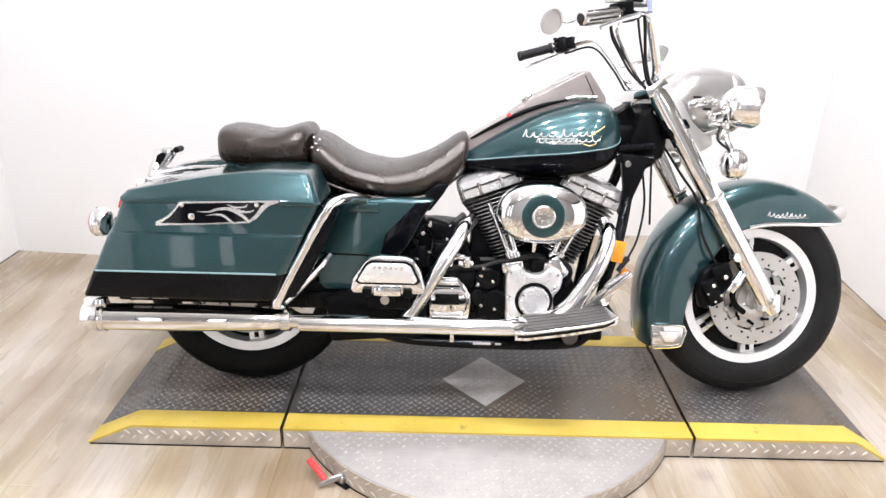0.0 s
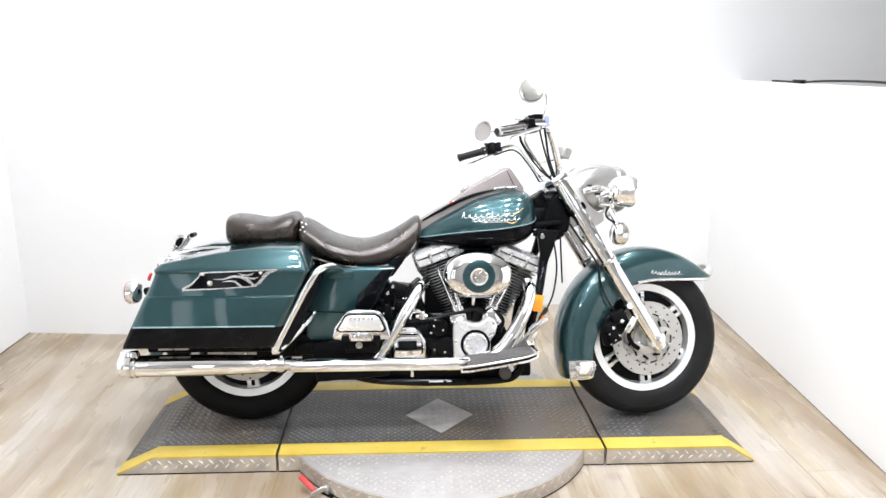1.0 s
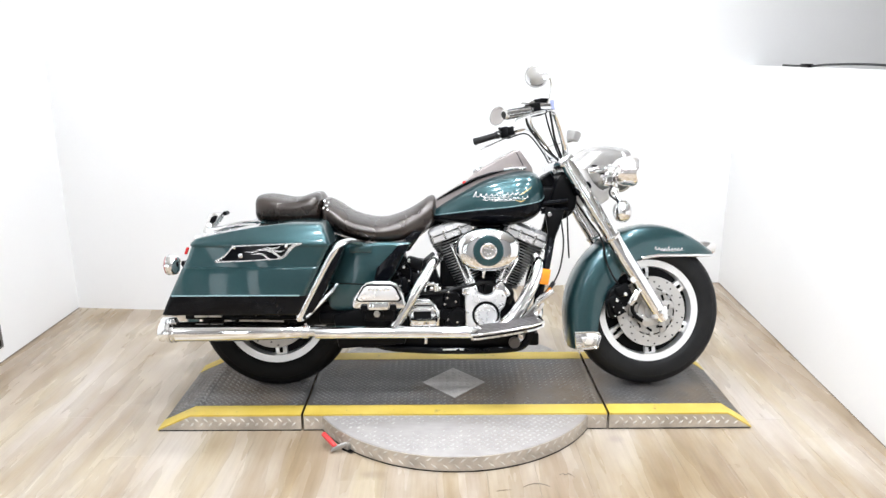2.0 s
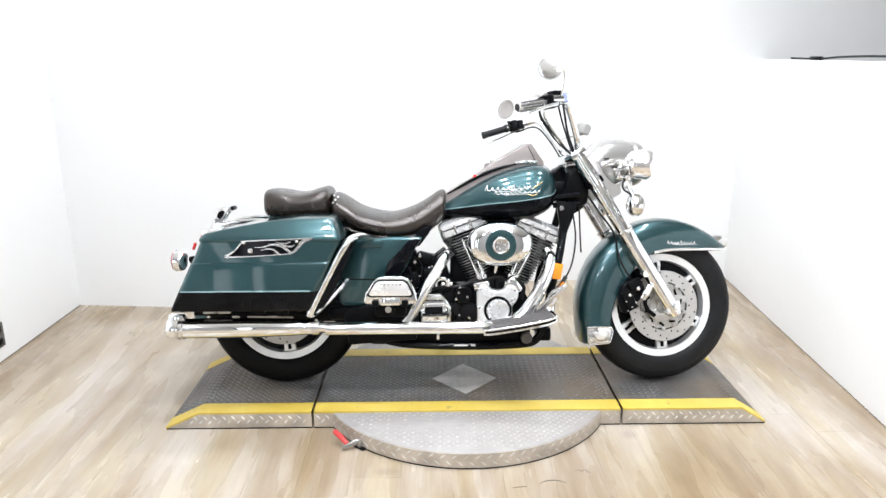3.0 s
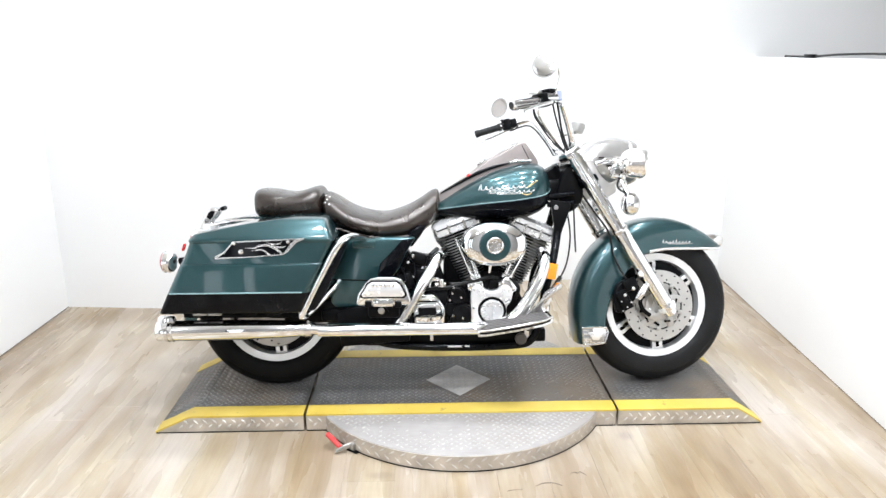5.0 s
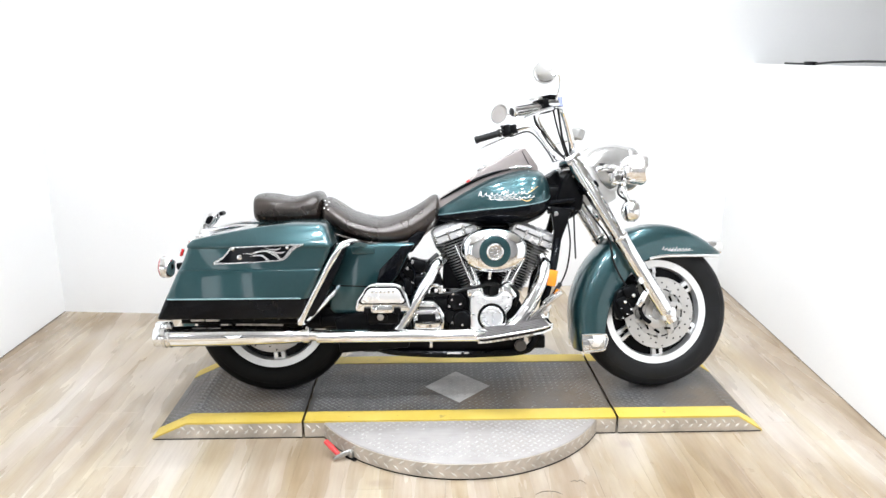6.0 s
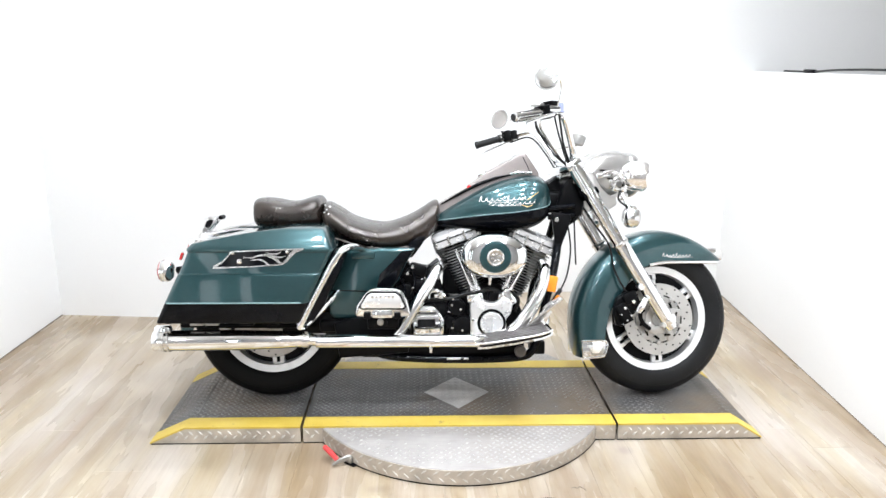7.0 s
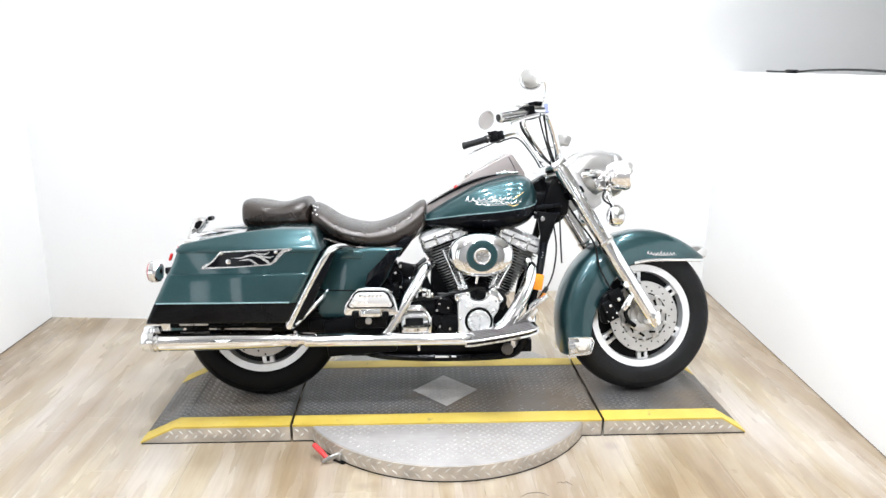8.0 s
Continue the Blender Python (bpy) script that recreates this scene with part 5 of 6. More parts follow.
# seats
def cushion(name, rows, label, e_top=2.4, e_bot=2.6, steps=5):
    rings = []
    for x, zt, zm, zb, w in smooth_table(rows, steps):
        ring = []
        for k in range(36):
            a = 2 * math.pi * k / 36
            c, s = math.cos(a), math.sin(a)
            e = e_top if s > 0 else e_bot
            ring.append((x, w * math.copysign(abs(c) ** (2 / e), c), zm + ((zt - zm) if s > 0 else (zm - zb)) * math.copysign(abs(s) ** (2 / e), s)))
        rings.append(ring)
    return part(name, loft(rings), M_LEATHER, bike, label)


rider = cushion("rider_seat", [(-0.545, 0.775, 0.751, 0.715, 0.1), (-0.535, 0.800, 0.746, 0.69, 0.145), (-0.5, 0.788, 0.736, 0.662, 0.17), (-0.43, 0.744, 0.695, 0.634, 0.187), (-0.36, 0.722, 0.675, 0.618, 0.190), (-0.29, 0.717, 0.668, 0.611, 0.184), (-0.21, 0.742, 0.680, 0.613, 0.165), (-0.15, 0.775, 0.702, 0.632, 0.140), (-0.105, 0.805, 0.726, 0.668, 0.114), (-0.083, 0.807, 0.751, 0.698, 0.094), (-0.075, 0.789, 0.756, 0.73, 0.06)], "black leather bucket rider seat, lightly worn", 2.05, 2.7)
pillion = cushion("pillion_seat", [(-0.816, 0.796, 0.763, 0.735, 0.085), (-0.814, 0.810, 0.763, 0.716, 0.118), (-0.805, 0.815, 0.763, 0.704, 0.138), (-0.785, 0.816, 0.763, 0.697, 0.148), (-0.739, 0.811, 0.762, 0.694, 0.153), (-0.692, 0.802, 0.758, 0.693, 0.154), (-0.645, 0.805, 0.758, 0.693, 0.153), (-0.598, 0.820, 0.762, 0.694, 0.149), (-0.569, 0.825, 0.764, 0.697, 0.141), (-0.552, 0.812, 0.763, 0.704, 0.124), (-0.544, 0.790, 0.761, 0.725, 0.08)], "black leather pillion cushion with a boxed rear edge", 2.9, 3.2)
for i, (x, z) in enumerate(((-0.528, 0.792), (-0.522, 0.775), (-0.514, 0.758), (-0.507, 0.742), (-0.512, 0.786), (-0.530, 0.765))):
    part("stud", lathe([(0.004, 0), (0.0036, 0.002), (0.001, 0.003)], (x, -0.135 - 0.006 * (i % 4) if z > 0.77 else -0.155, z), (0, -0.9, 0.45), 12), M_CHROME, rider, "chrome stud")
for x, z in ((-0.796, 0.786), (-0.781, 0.792), (-0.766, 0.793), (-0.750, 0.790)):
    part("stud", lathe([(0.0042, 0), (0.0036, 0.002), (0.001, 0.003)], (x, -0.105, z), (0, -0.6, 0.8), 12), M_CHROME, pillion, "chrome stud")
part("piping", tube([(-0.54, -0.13, 0.705), (-0.5, -0.168, 0.672), (-0.43, -0.184, 0.648), (-0.36, -0.188, 0.632), (-0.28, -0.182, 0.627), (-0.2, -0.158, 0.632), (-0.14, -0.132, 0.655)], 0.0045, 8), M_LEATHER, rider)
for x in (-0.76, -0.70, -0.64, -0.585):
    part("seat_rail_post", rod((x, -0.10, 0.675), (x, -0.10, 0.70), 0.008), M_CHROME, pillion)

# rear fender and tail
REARF = [(18, 0.355, 0.30, 1), (40, 0.358, 0.24, 1), (60, 0.36, 0.20, 1), (80, 0.362, 0.19, 1), (100, 0.364, 0.19, 1), (125, 0.366, 0.20, 1), (150, 0.368, 0.23, 1), (175, 0.372, 0.28, 1), (188, 0.374, 0.32, 0.95)]
r_fender = fender_shell(REAR, REARF, 0.115, SET_OVER, "rear_fender", "teal metallic rear fender between the saddlebags")
tail = part("tail_lamp", block((-1.080, 0, 0.595), (0.05, 0.10, 0.075), 0.018), M_PINKLENS, bike, "faded red tail lamp")
part("lamp_housing", block((-1.065, 0, 0.60), (0.06, 0.11, 0.10), 0.015), M_CHROME, tail)
part("side_marker", block((-1.073, -0.205, 0.600), (0.010, 0.018, 0.030), 0.004, pose(0, 0, 0, 0, 18, 0)), M_RED, bike, "red side marker lens")
for s in (-1, 1):
    c = (-1.132, 0.215 * s, 0.545)
    sg = part("rear_turn_signal", lathe([(0.006, -0.030), (0.026, -0.028), (0.038, -0.020), (0.042, -0.008), (0.042, 0.003), (0.039, 0.004), (0.039, 0.008), (0.042, 0.009), (0.042, 0.013), (0.038, 0.015)], c, (-1, 0, 0), 32), M_CHROME, bike, "chrome bullet turn signal")
    part("signal_lens", lathe([(0.038, 0.012), (0.037, 0.019), (0.028, 0.025), (0.004, 0.027)], c, (-1, 0, 0), 28), M_PINKLENS, sg)
    part("signal_stalk", tube([(-1.085, 0.22 * s, 0.548), (-1.05, 0.17 * s, 0.548), (-1.03, 0.08 * s, 0.55)], 0.014, 10), M_SATIN, sg)
# luggage bracket behind the pillion
part("rack_bar", tube([(-0.82, -0.09, 0.69), (-0.90, -0.095, 0.688), (-0.98, -0.09, 0.675), (-1.03, -0.075, 0.662)], 0.0085, 10), M_CHROME, bike, "chrome docking rail")
part("rack_bar", tube([(-0.82, 0.09, 0.69), (-0.90, 0.095, 0.688), (-0.98, 0.09, 0.675), (-1.03, 0.075, 0.662)], 0.0085, 10), M_CHROME, bike, "chrome docking rail")
part("fender_chrome_strip", block((-0.93, -0.05, 0.668), (0.22, 0.10, 0.012), 0.005, pose(0, 0, 0, 0, -9, 0)), M_CHROME, bike)
latch = part("docking_latch", prism([(-1.052, 0.654), (-1.020, 0.734), (-1.004, 0.742), (-0.972, 0.740), (-0.968, 0.722), (-0.985, 0.698), (-1.000, 0.684), (-1.006, 0.654)], -0.072, -0.030, 0.005), M_CHROME_WORN, bike, "worn chrome docking latch")
part("latch_dark_panel", prism([(-1.030, 0.672), (-1.012, 0.722), (-0.998, 0.730), (-0.984, 0.728), (-0.994, 0.706), (-1.010, 0.690), (-1.016, 0.672)], -0.0745, -0.0725, 0.0006, 1), M_SATIN, latch, "dark panel on the latch")
part("latch_knob", rod((-0.956, -0.070, 0.738), (-0.956, -0.025, 0.738), 0.009), M_SATIN, latch)
part("latch_pin", rod((-1.018, -0.078, 0.69), (-1.018, -0.02, 0.69), 0.011), M_CHROME, latch)
part("latch_foot", block((-0.985, -0.06, 0.672), (0.095, 0.045, 0.022), 0.006, pose(0, 0, 0, 0, -6, 0)), M_CHROME, latch)


# saddlebags
def ribbon(pts, widths, y0, y1):
    """A flat tapering band in x and z."""
    mid = curve_points([(x, 0, z) for x, z in pts], 4)
    n = len(mid)
    ws = np.interp(np.linspace(0, 1, n), np.linspace(0, 1, len(widths)), widths)
    left, right = [], []
    for k, q in enumerate(mid):
        t = (mid[min(k + 1, n - 1)] - mid[max(k - 1, 0)]).normalized()
        side = Vector((-t.z, 0, t.x)) * float(ws[k]) * 0.5
        left.append(q + side)
        right.append(q - side)
    rings = [[(a.x, y0, a.z), (b.x, y0, b.z), (b.x, y1, b.z), (a.x, y1, a.z)] for a, b in zip(left, right)]
    return loft(rings)


def saddlebag(s):
    rows = [(0.374, -1.112, -0.602, 0.380), (0.378, -1.118, -0.598, 0.392), (0.385, -1.115, -0.594, 0.3965), (0.4525, -1.083, -0.566, 0.4005)]
    rows2 = [(0.4525, -1.083, -0.566, 0.4005), (0.553, -1.034, -0.518, 0.4005), (0.5575, -1.032, -0.516, 0.399), (0.562, -1.030, -0.514, 0.391), (0.60, -1.012, -0.494, 0.3885), (0.637, -0.998, -0.476, 0.387)]
    ring = lambda z, x0, x1, y: [(a, b * s, z) for a, b in rounded(x0, x1, 0.165, y, 0.022)]
    bag = part("saddlebag", fixed(loft([ring(*r) for r in rows2])), M_TEAL, bike, "hard teal saddlebag with a black lower band")
    part("lower_band", fixed(loft([ring(*r) for r in rows])), M_BLACK, bag, "gloss black lower band")
    lid_rows = [(0.6385, -0.999, -0.474, 0.388), (0.643, -1.001, -0.472, 0.3895), (0.650, -1.0, -0.474, 0.389), (0.668, -0.982, -0.482, 0.382), (0.683, -0.915, -0.489, 0.375), (0.696, -0.845, -0.495, 0.369), (0.708, -0.775, -0.500, 0.362), (0.716, -0.715, -0.505, 0.356), (0.7215, -0.66, -0.511, 0.345), (0.725, -0.63, -0.53, 0.32)]
    lid = part("lid", fixed(loft([ring(*r) for r in lid_rows])), M_TEAL, bag, "teal lid with a sloping top")
    part("seam", fixed(loft([ring(z, -0.996, -0.478, 0.3855) for z in (0.6365, 0.6395)])), M_SATIN, bag, "dark lid seam")
    part("pinstripe", tube([(x, 0.4012 * s, z) for x, z in ((-1.070, 0.4545), (-0.9, 0.4545), (-0.75, 0.4545), (-0.59, 0.4545))], 0.0026, 8, 2), M_PIN, bag, "pale pinstripe")
    part("front_band", prism([(-0.598, 0.378), (-0.474, 0.637), (-0.425, 0.637), (-0.452, 0.56), (-0.515, 0.43), (-0.55, 0.378)], 0.19 * s, 0.372 * s, 0.008), M_BLACK, bag, "black front face")
    # hinge-side latch cover with cut flames
    at = lambda u, v: (-0.904 + u * 0.0007, 0.578 + v * 0.0006)
    outline = [(0, 0), (2, 20), (50, 47), (75, 77), (95, 110), (290, 118), (470, 126), (468, 116), (430, 100), (405, 72), (385, 42), (355, 22), (190, 10)]
    pl = part("latch_cover", prism([at(u, v) for u, v in outline], 0.389 * s, 0.3935 * s, 0.001, 1), M_CHROME_WORN, bag, "chrome latch cover with black flames")
    field = [(22, 13), (62, 47), (86, 80), (101, 103), (290, 111), (418, 116), (398, 96), (382, 68), (362, 42), (345, 30), (190, 17)]
    part("flame_field", prism([at(u, v) for u, v in field], 0.3932 * s, 0.3945 * s, 0.0004, 1), M_BLACK, pl, "black flame field")
    for pts, wid in (([(158, 70), (205, 69), (240, 82), (280, 84), (322, 62), (352, 32)], [1, 7, 10, 13, 16, 12]), ([(192, 52), (228, 58), (258, 54), (284, 30), (300, 20)], [1, 7, 10, 11, 8]), ([(272, 104), (308, 92), (340, 95), (352, 108)], [2, 7, 7, 2]), ([(288, 94), (325, 76), (352, 72), (374, 80)], [2, 9, 9, 3])):
        part("flame", ribbon([at(u, v) for u, v in pts], [0.00065 * w for w in wid], 0.3944 * s, 0.3954 * s), M_CHROME_WORN, pl, "chrome flame tongue")
    for (u, v), r in (((140, 47), 0.009), ((107, 98), 0.006), ((385, 104), 0.006)):
        x, z = at(u, v)
        part("screw", lathe([(r, 0), (r, 0.003), (r * 0.5, 0.005)], (x, 0.394 * s, z), (0, s, 0), 16), M_CHROME, pl)
    for x in (-0.985, -0.93, -0.80, -0.71):
        part("bag_bracket", block((x, 0.33 * s, 0.363), (0.05, 0.02, 0.012), 0.003), M_STEEL if x < -0.9 else M_SATIN, bag)
    part("bag_rail", tube([(-1.05, 0.31 * s, 0.355), (-0.85, 0.31 * s, 0.352), (-0.62, 0.31 * s, 0.352)], 0.011, 10, 3), M_SATIN, bag)
    # chrome guard loop
    part("saddlebag_guard", tube([(-0.36, 0.19 * s, 0.62), (-0.385, 0.25 * s, 0.638), (-0.42, 0.33 * s, 0.648), (-0.458, 0.366 * s, 0.622), (-0.53, 0.372 * s, 0.495), (-0.592, 0.37 * s, 0.375), (-0.594, 0.36 * s, 0.358), (-0.575, 0.33 * s, 0.365), (-0.50, 0.27 * s, 0.435), (-0.475, 0.22 * s, 0.46)], 0.0135, 14), M_CHROME, bike, "chrome saddlebag guard rail")


for s in (-1, 1):
    saddlebag(s)


# exhausts
def exhaust(s):
    y = 0.325 * s
    mz = 0.298
    ax = Vector((1, 0, 0.004))
    m = part("muffler", lathe([(0.034, 0), (0.0385, 0.002), (0.040, 0.01), (0.040, 0.06), (0.0385, 0.064), (0.0385, 0.30), (0.034, 0.47), (0.0285, 0.548), (0.026, 0.555)], (-1.148, y, mz), ax, 40), M_CHROME, bike, "long chrome muffler")
    part("tip_ring", lathe([(0.0395, 0), (0.0425, 0.002), (0.0425, 0.012), (0.0395, 0.014)], (-1.115, y, mz), ax, 40), M_CHROME_WORN, m)
    part("tip_ring", lathe([(0.0395, 0), (0.042, 0.002), (0.042, 0.008), (0.0395, 0.010)], (-1.094, y, mz), ax, 40), M_CHROME_WORN, m)
    part("tip_bore", lathe([(0.031, 0), (0.033, 0.001), (0.033, 0.004)], (-1.1495, y, mz), ax, 32), M_SATIN, m, "dark bore")
    part("tail_upright", prism([(-1.146, 0.318), (-1.140, 0.356), (-1.085, 0.356), (-1.075, 0.325)], y - 0.02, y + 0.012, 0.006), M_CHROME, m)
    part("clamp", lathe([(0.027, 0), (0.0305, 0.003), (0.0305, 0.028), (0.027, 0.031)], (-0.598, y, mz), ax, 32), M_CHROME_WORN, m)
    part("clamp_bolt", rod((-0.582, y - 0.012, mz + 0.03), (-0.582, y + 0.014, mz + 0.03), 0.0055), M_CHROME, m)
    h = part("exhaust_header", tube([(-0.60, y, mz), (-0.30, y * 0.99, mz - 0.004), (0.05, y * 0.97, mz - 0.012), (0.085, y * 0.9, mz - 0.01)], 0.0215, 18, 4), M_CHROME, bike, "chrome header pipe with heat shields")
    part("heat_shield", loft([[(x, y + 0.0245 * math.cos(a), mz - 0.006 + 0.0245 * math.sin(a)) for a in (radians(-60 + 300 * k / 20) for k in range(21))] for x in (-0.545, -0.535, -0.20, 0.02, 0.05)], closed=False), M_CHROME, h)
    part("shield_clip", block((-0.115, y * 1.0 + 0.0 * s, mz - 0.036), (0.012, 0.02, 0.03), 0.003), M_CHROME, h)
    return h


exhaust(-1)
exhaust(1)
part("rear_header", tube([(-0.062, -0.14, 0.560), (-0.090, -0.215, 0.545), (-0.122, -0.250, 0.495), (-0.165, -0.275, 0.43), (-0.235, -0.295, 0.315), (-0.262, -0.30, 0.28)], [0.019, 0.021, 0.0225, 0.0225, 0.0225, 0.021], 20), M_CHROME, bike, "chrome rear header with its shield")
part("front_header", tube([(0.335, -0.12, 0.555), (0.340, -0.175, 0.530), (0.318, -0.205, 0.465), (0.270, -0.218, 0.375), (0.215, -0.232, 0.31), (0.14, -0.25, 0.28), (0.05, -0.26, 0.275)], [0.022, 0.025, 0.027, 0.027, 0.027, 0.025, 0.022], 20), M_CHROME, bike, "chrome front header with its shield")

# side covers and the dark parts behind them
cover = [(-0.515, 0.475), (-0.44, 0.62), (-0.30, 0.632), (-0.172, 0.630), (-0.205, 0.580), (-0.240, 0.505), (-0.29, 0.44), (-0.33, 0.385), (-0.345, 0.352), (-0.49, 0.352), (-0.51, 0.372)]
for s in (-1, 1):
    sc = part("side_cover", prism(cover if s < 0 else [(min(x, -0.215), z) for x, z in cover], 0.155 * s, 0.215 * s, 0.012, 3), M_TEAL, bike, "teal side cover")
    if s < 0:
        # dark reflection on the teal cover, built as a black panel
        part("edge_reflection", prism([(-0.226, 0.621), (-0.180, 0.625), (-0.210, 0.580), (-0.245, 0.507), (-0.294, 0.444), (-0.332, 0.452), (-0.312, 0.530), (-0.258, 0.585)], 0.2135 * s, 0.2175 * s, 0.0015), M_BLACK, sc, "gloss black panel drawing the dark reflection on the cover")
    part("side_crease", prism([(-0.505, 0.470), (-0.27, 0.462), (-0.275, 0.458), (-0.506, 0.465)], 0.2145 * s, 0.2165 * s, 0), M_SATIN, sc)
    part("cover_plate", block((-0.375, 0.218 * s, 0.606), (0.09, 0.012, 0.03), 0.006), M_TEAL, sc)
part("battery_box", block((-0.36, 0, 0.46), (0.30, 0.28, 0.24), 0.015), M_SATIN, bike, "black battery box")
part("swingarm", joined(tube([(-0.36, -0.11, 0.31), (-0.55, -0.13, 0.315), (-0.77, -0.13, 0.32)], 0.024, 12, 3), tube([(-0.36, 0.11, 0.31), (-0.55, 0.13, 0.315), (-0.77, 0.13, 0.32)], 0.024, 12, 3)), M_BLACK, bike, "black swingarm")
part("frame_plate", prism([(-0.47, 0.20), (-0.49, 0.34), (-0.40, 0.362), (-0.21, 0.372), (-0.19, 0.30), (-0.20, 0.22)], -0.235, -0.17, 0.008), M_SATIN, bike, "black frame plate behind the footboard")
part("axle_plate", prism([(-0.70, 0.29), (-0.69, 0.36), (-0.55, 0.385), (-0.47, 0.37), (-0.47, 0.29)], -0.20, -0.15, 0.008), M_SATIN, bike, "black swingarm cover")
part("rear_mount", block((-0.47, -0.17, 0.325), (0.16, 0.10, 0.05), 0.012), M_SATIN, bike)
part("rear_caliper", block((-0.62, -0.12, 0.36), (0.10, 0.06, 0.07), 0.014), M_SATIN, bike)
# dark clutter behind the rear cylinder
part("inner_panel", prism([(-0.33, 0.30), (-0.31, 0.53), (-0.16, 0.532), (-0.085, 0.525), (-0.06, 0.44), (-0.02, 0.40), (-0.02, 0.25), (-0.30, 0.22)], -0.06, 0.06, 0.01), M_SATIN, bike, "black inner panel and oil tank")
for c, sz, rz in (((-0.19, -0.11, 0.50), (0.09, 0.10, 0.10), 10), ((-0.215, -0.15, 0.45), (0.06, 0.06, 0.07), -15), ((-0.165, -0.14, 0.535), (0.07, 0.06, 0.05), 15), ((-0.155, -0.16, 0.475), (0.05, 0.05, 0.05), 0), ((-0.24, -0.13, 0.55), (0.07, 0.08, 0.07), 30)):
    part("engine_mount", block(c, sz, 0.012, pose(0, 0, 0, 0, rz, 0)), M_SATIN, bike)
for x, z in ((-0.185, 0.555), (-0.205, 0.53), (-0.225, 0.50), (-0.225, 0.565)):
    part("mount_bolt", rod((x, -0.205, z), (x, -0.17, z), 0.0065, seg=10), M_SATIN if z < 0.53 else M_CHROME_WORN, bike)

part("seat_strut", prism([(-0.131, 0.668), (-0.150, 0.636), (-0.186, 0.588), (-0.216, 0.586), (-0.206, 0.640), (-0.165, 0.672)], -0.162, -0.140, 0.005), M_BLACK, bike, "black strut under the seat")

for pts in ([(-0.10, -0.13, 0.56), (-0.135, -0.15, 0.53), (-0.15, -0.17, 0.48), (-0.12, -0.18, 0.44)], [(-0.20, -0.18, 0.56), (-0.175, -0.19, 0.50), (-0.19, -0.20, 0.44), (-0.16, -0.20, 0.41)], [(-0.24, -0.19, 0.52), (-0.215, -0.20, 0.47), (-0.225, -0.20, 0.42)]):
    part("wiring_lead", tube(pts, 0.005, 8), M_BLACK, bike, "glossy black wiring lead")
for x, y, z in ((-0.135, -0.165, 0.505), (-0.185, -0.205, 0.475), (-0.155, -0.205, 0.43), (-0.222, -0.205, 0.455)):
    part("lead_clip", lathe([(0.0062, -0.003), (0.0072, 0.0), (0.0062, 0.003)], (x, y, z), (0.2, 0, 1), 12), M_CHROME_WORN, bike)
part("rear_plug_cap", rod((-0.085, -0.14, 0.575), (-0.118, -0.17, 0.555), 0.010, 0.008), M_GRIP, bike)

# passenger footboard, folded up
fb = part("passenger_footboard", prism([(-0.398, 0.405), (-0.392, 0.435), (-0.362, 0.478), (-0.345, 0.494), (-0.315, 0.499), (-0.25, 0.498), (-0.225, 0.490), (-0.205, 0.455), (-0.192, 0.405), (-0.197, 0.392), (-0.392, 0.392)], -0.355, -0.322, 0.008, 3), M_CHROME, bike, "folded chrome passenger footboard")
# black sheet draws the shade between tread and footboard
part("footboard_gap_shade", prism([(-0.384, 0.428), (-0.356, 0.479), (-0.340, 0.488), (-0.246, 0.487), (-0.227, 0.477), (-0.206, 0.430), (-0.217, 0.4195), (-0.373, 0.4195)], -0.3565, -0.354, 0.001, 1), M_SATIN, fb, "black sheet drawing the shaded gap round the tread")
part("footboard_ridge", prism([(-0.378, 0.432), (-0.352, 0.474), (-0.338, 0.482), (-0.248, 0.481), (-0.232, 0.472), (-0.213, 0.432), (-0.222, 0.425), (-0.37, 0.425)], -0.362, -0.354, 0.004), M_CAST, fb)
for k in range(6):
    part("footboard_rib", block((-0.332 + 0.015 * k, -0.363, 0.470), (0.009, 0.006, 0.010), 0.002), M_CHROME, fb)
for x in (-0.352, -0.24):
    part("footboard_hinge", block((x, -0.358, 0.397), (0.026, 0.016, 0.024), 0.004), M_SATIN, fb)
part("footboard_tray", block((-0.296, -0.36, 0.402), (0.075, 0.012, 0.026), 0.004), M_CHROME, fb)
part("footboard_bracket", joined(block((-0.296, -0.30, 0.36), (0.12, 0.05, 0.05), 0.012), rod((-0.296, -0.33, 0.362), (-0.296, -0.26, 0.362), 0.018)), M_SATIN, fb)
part("bracket_nut", lathe([(0.013, 0), (0.013, 0.006), (0.006, 0.009)], (-0.305, -0.327, 0.366), (0, -1, 0), 8), M_STEEL, fb)

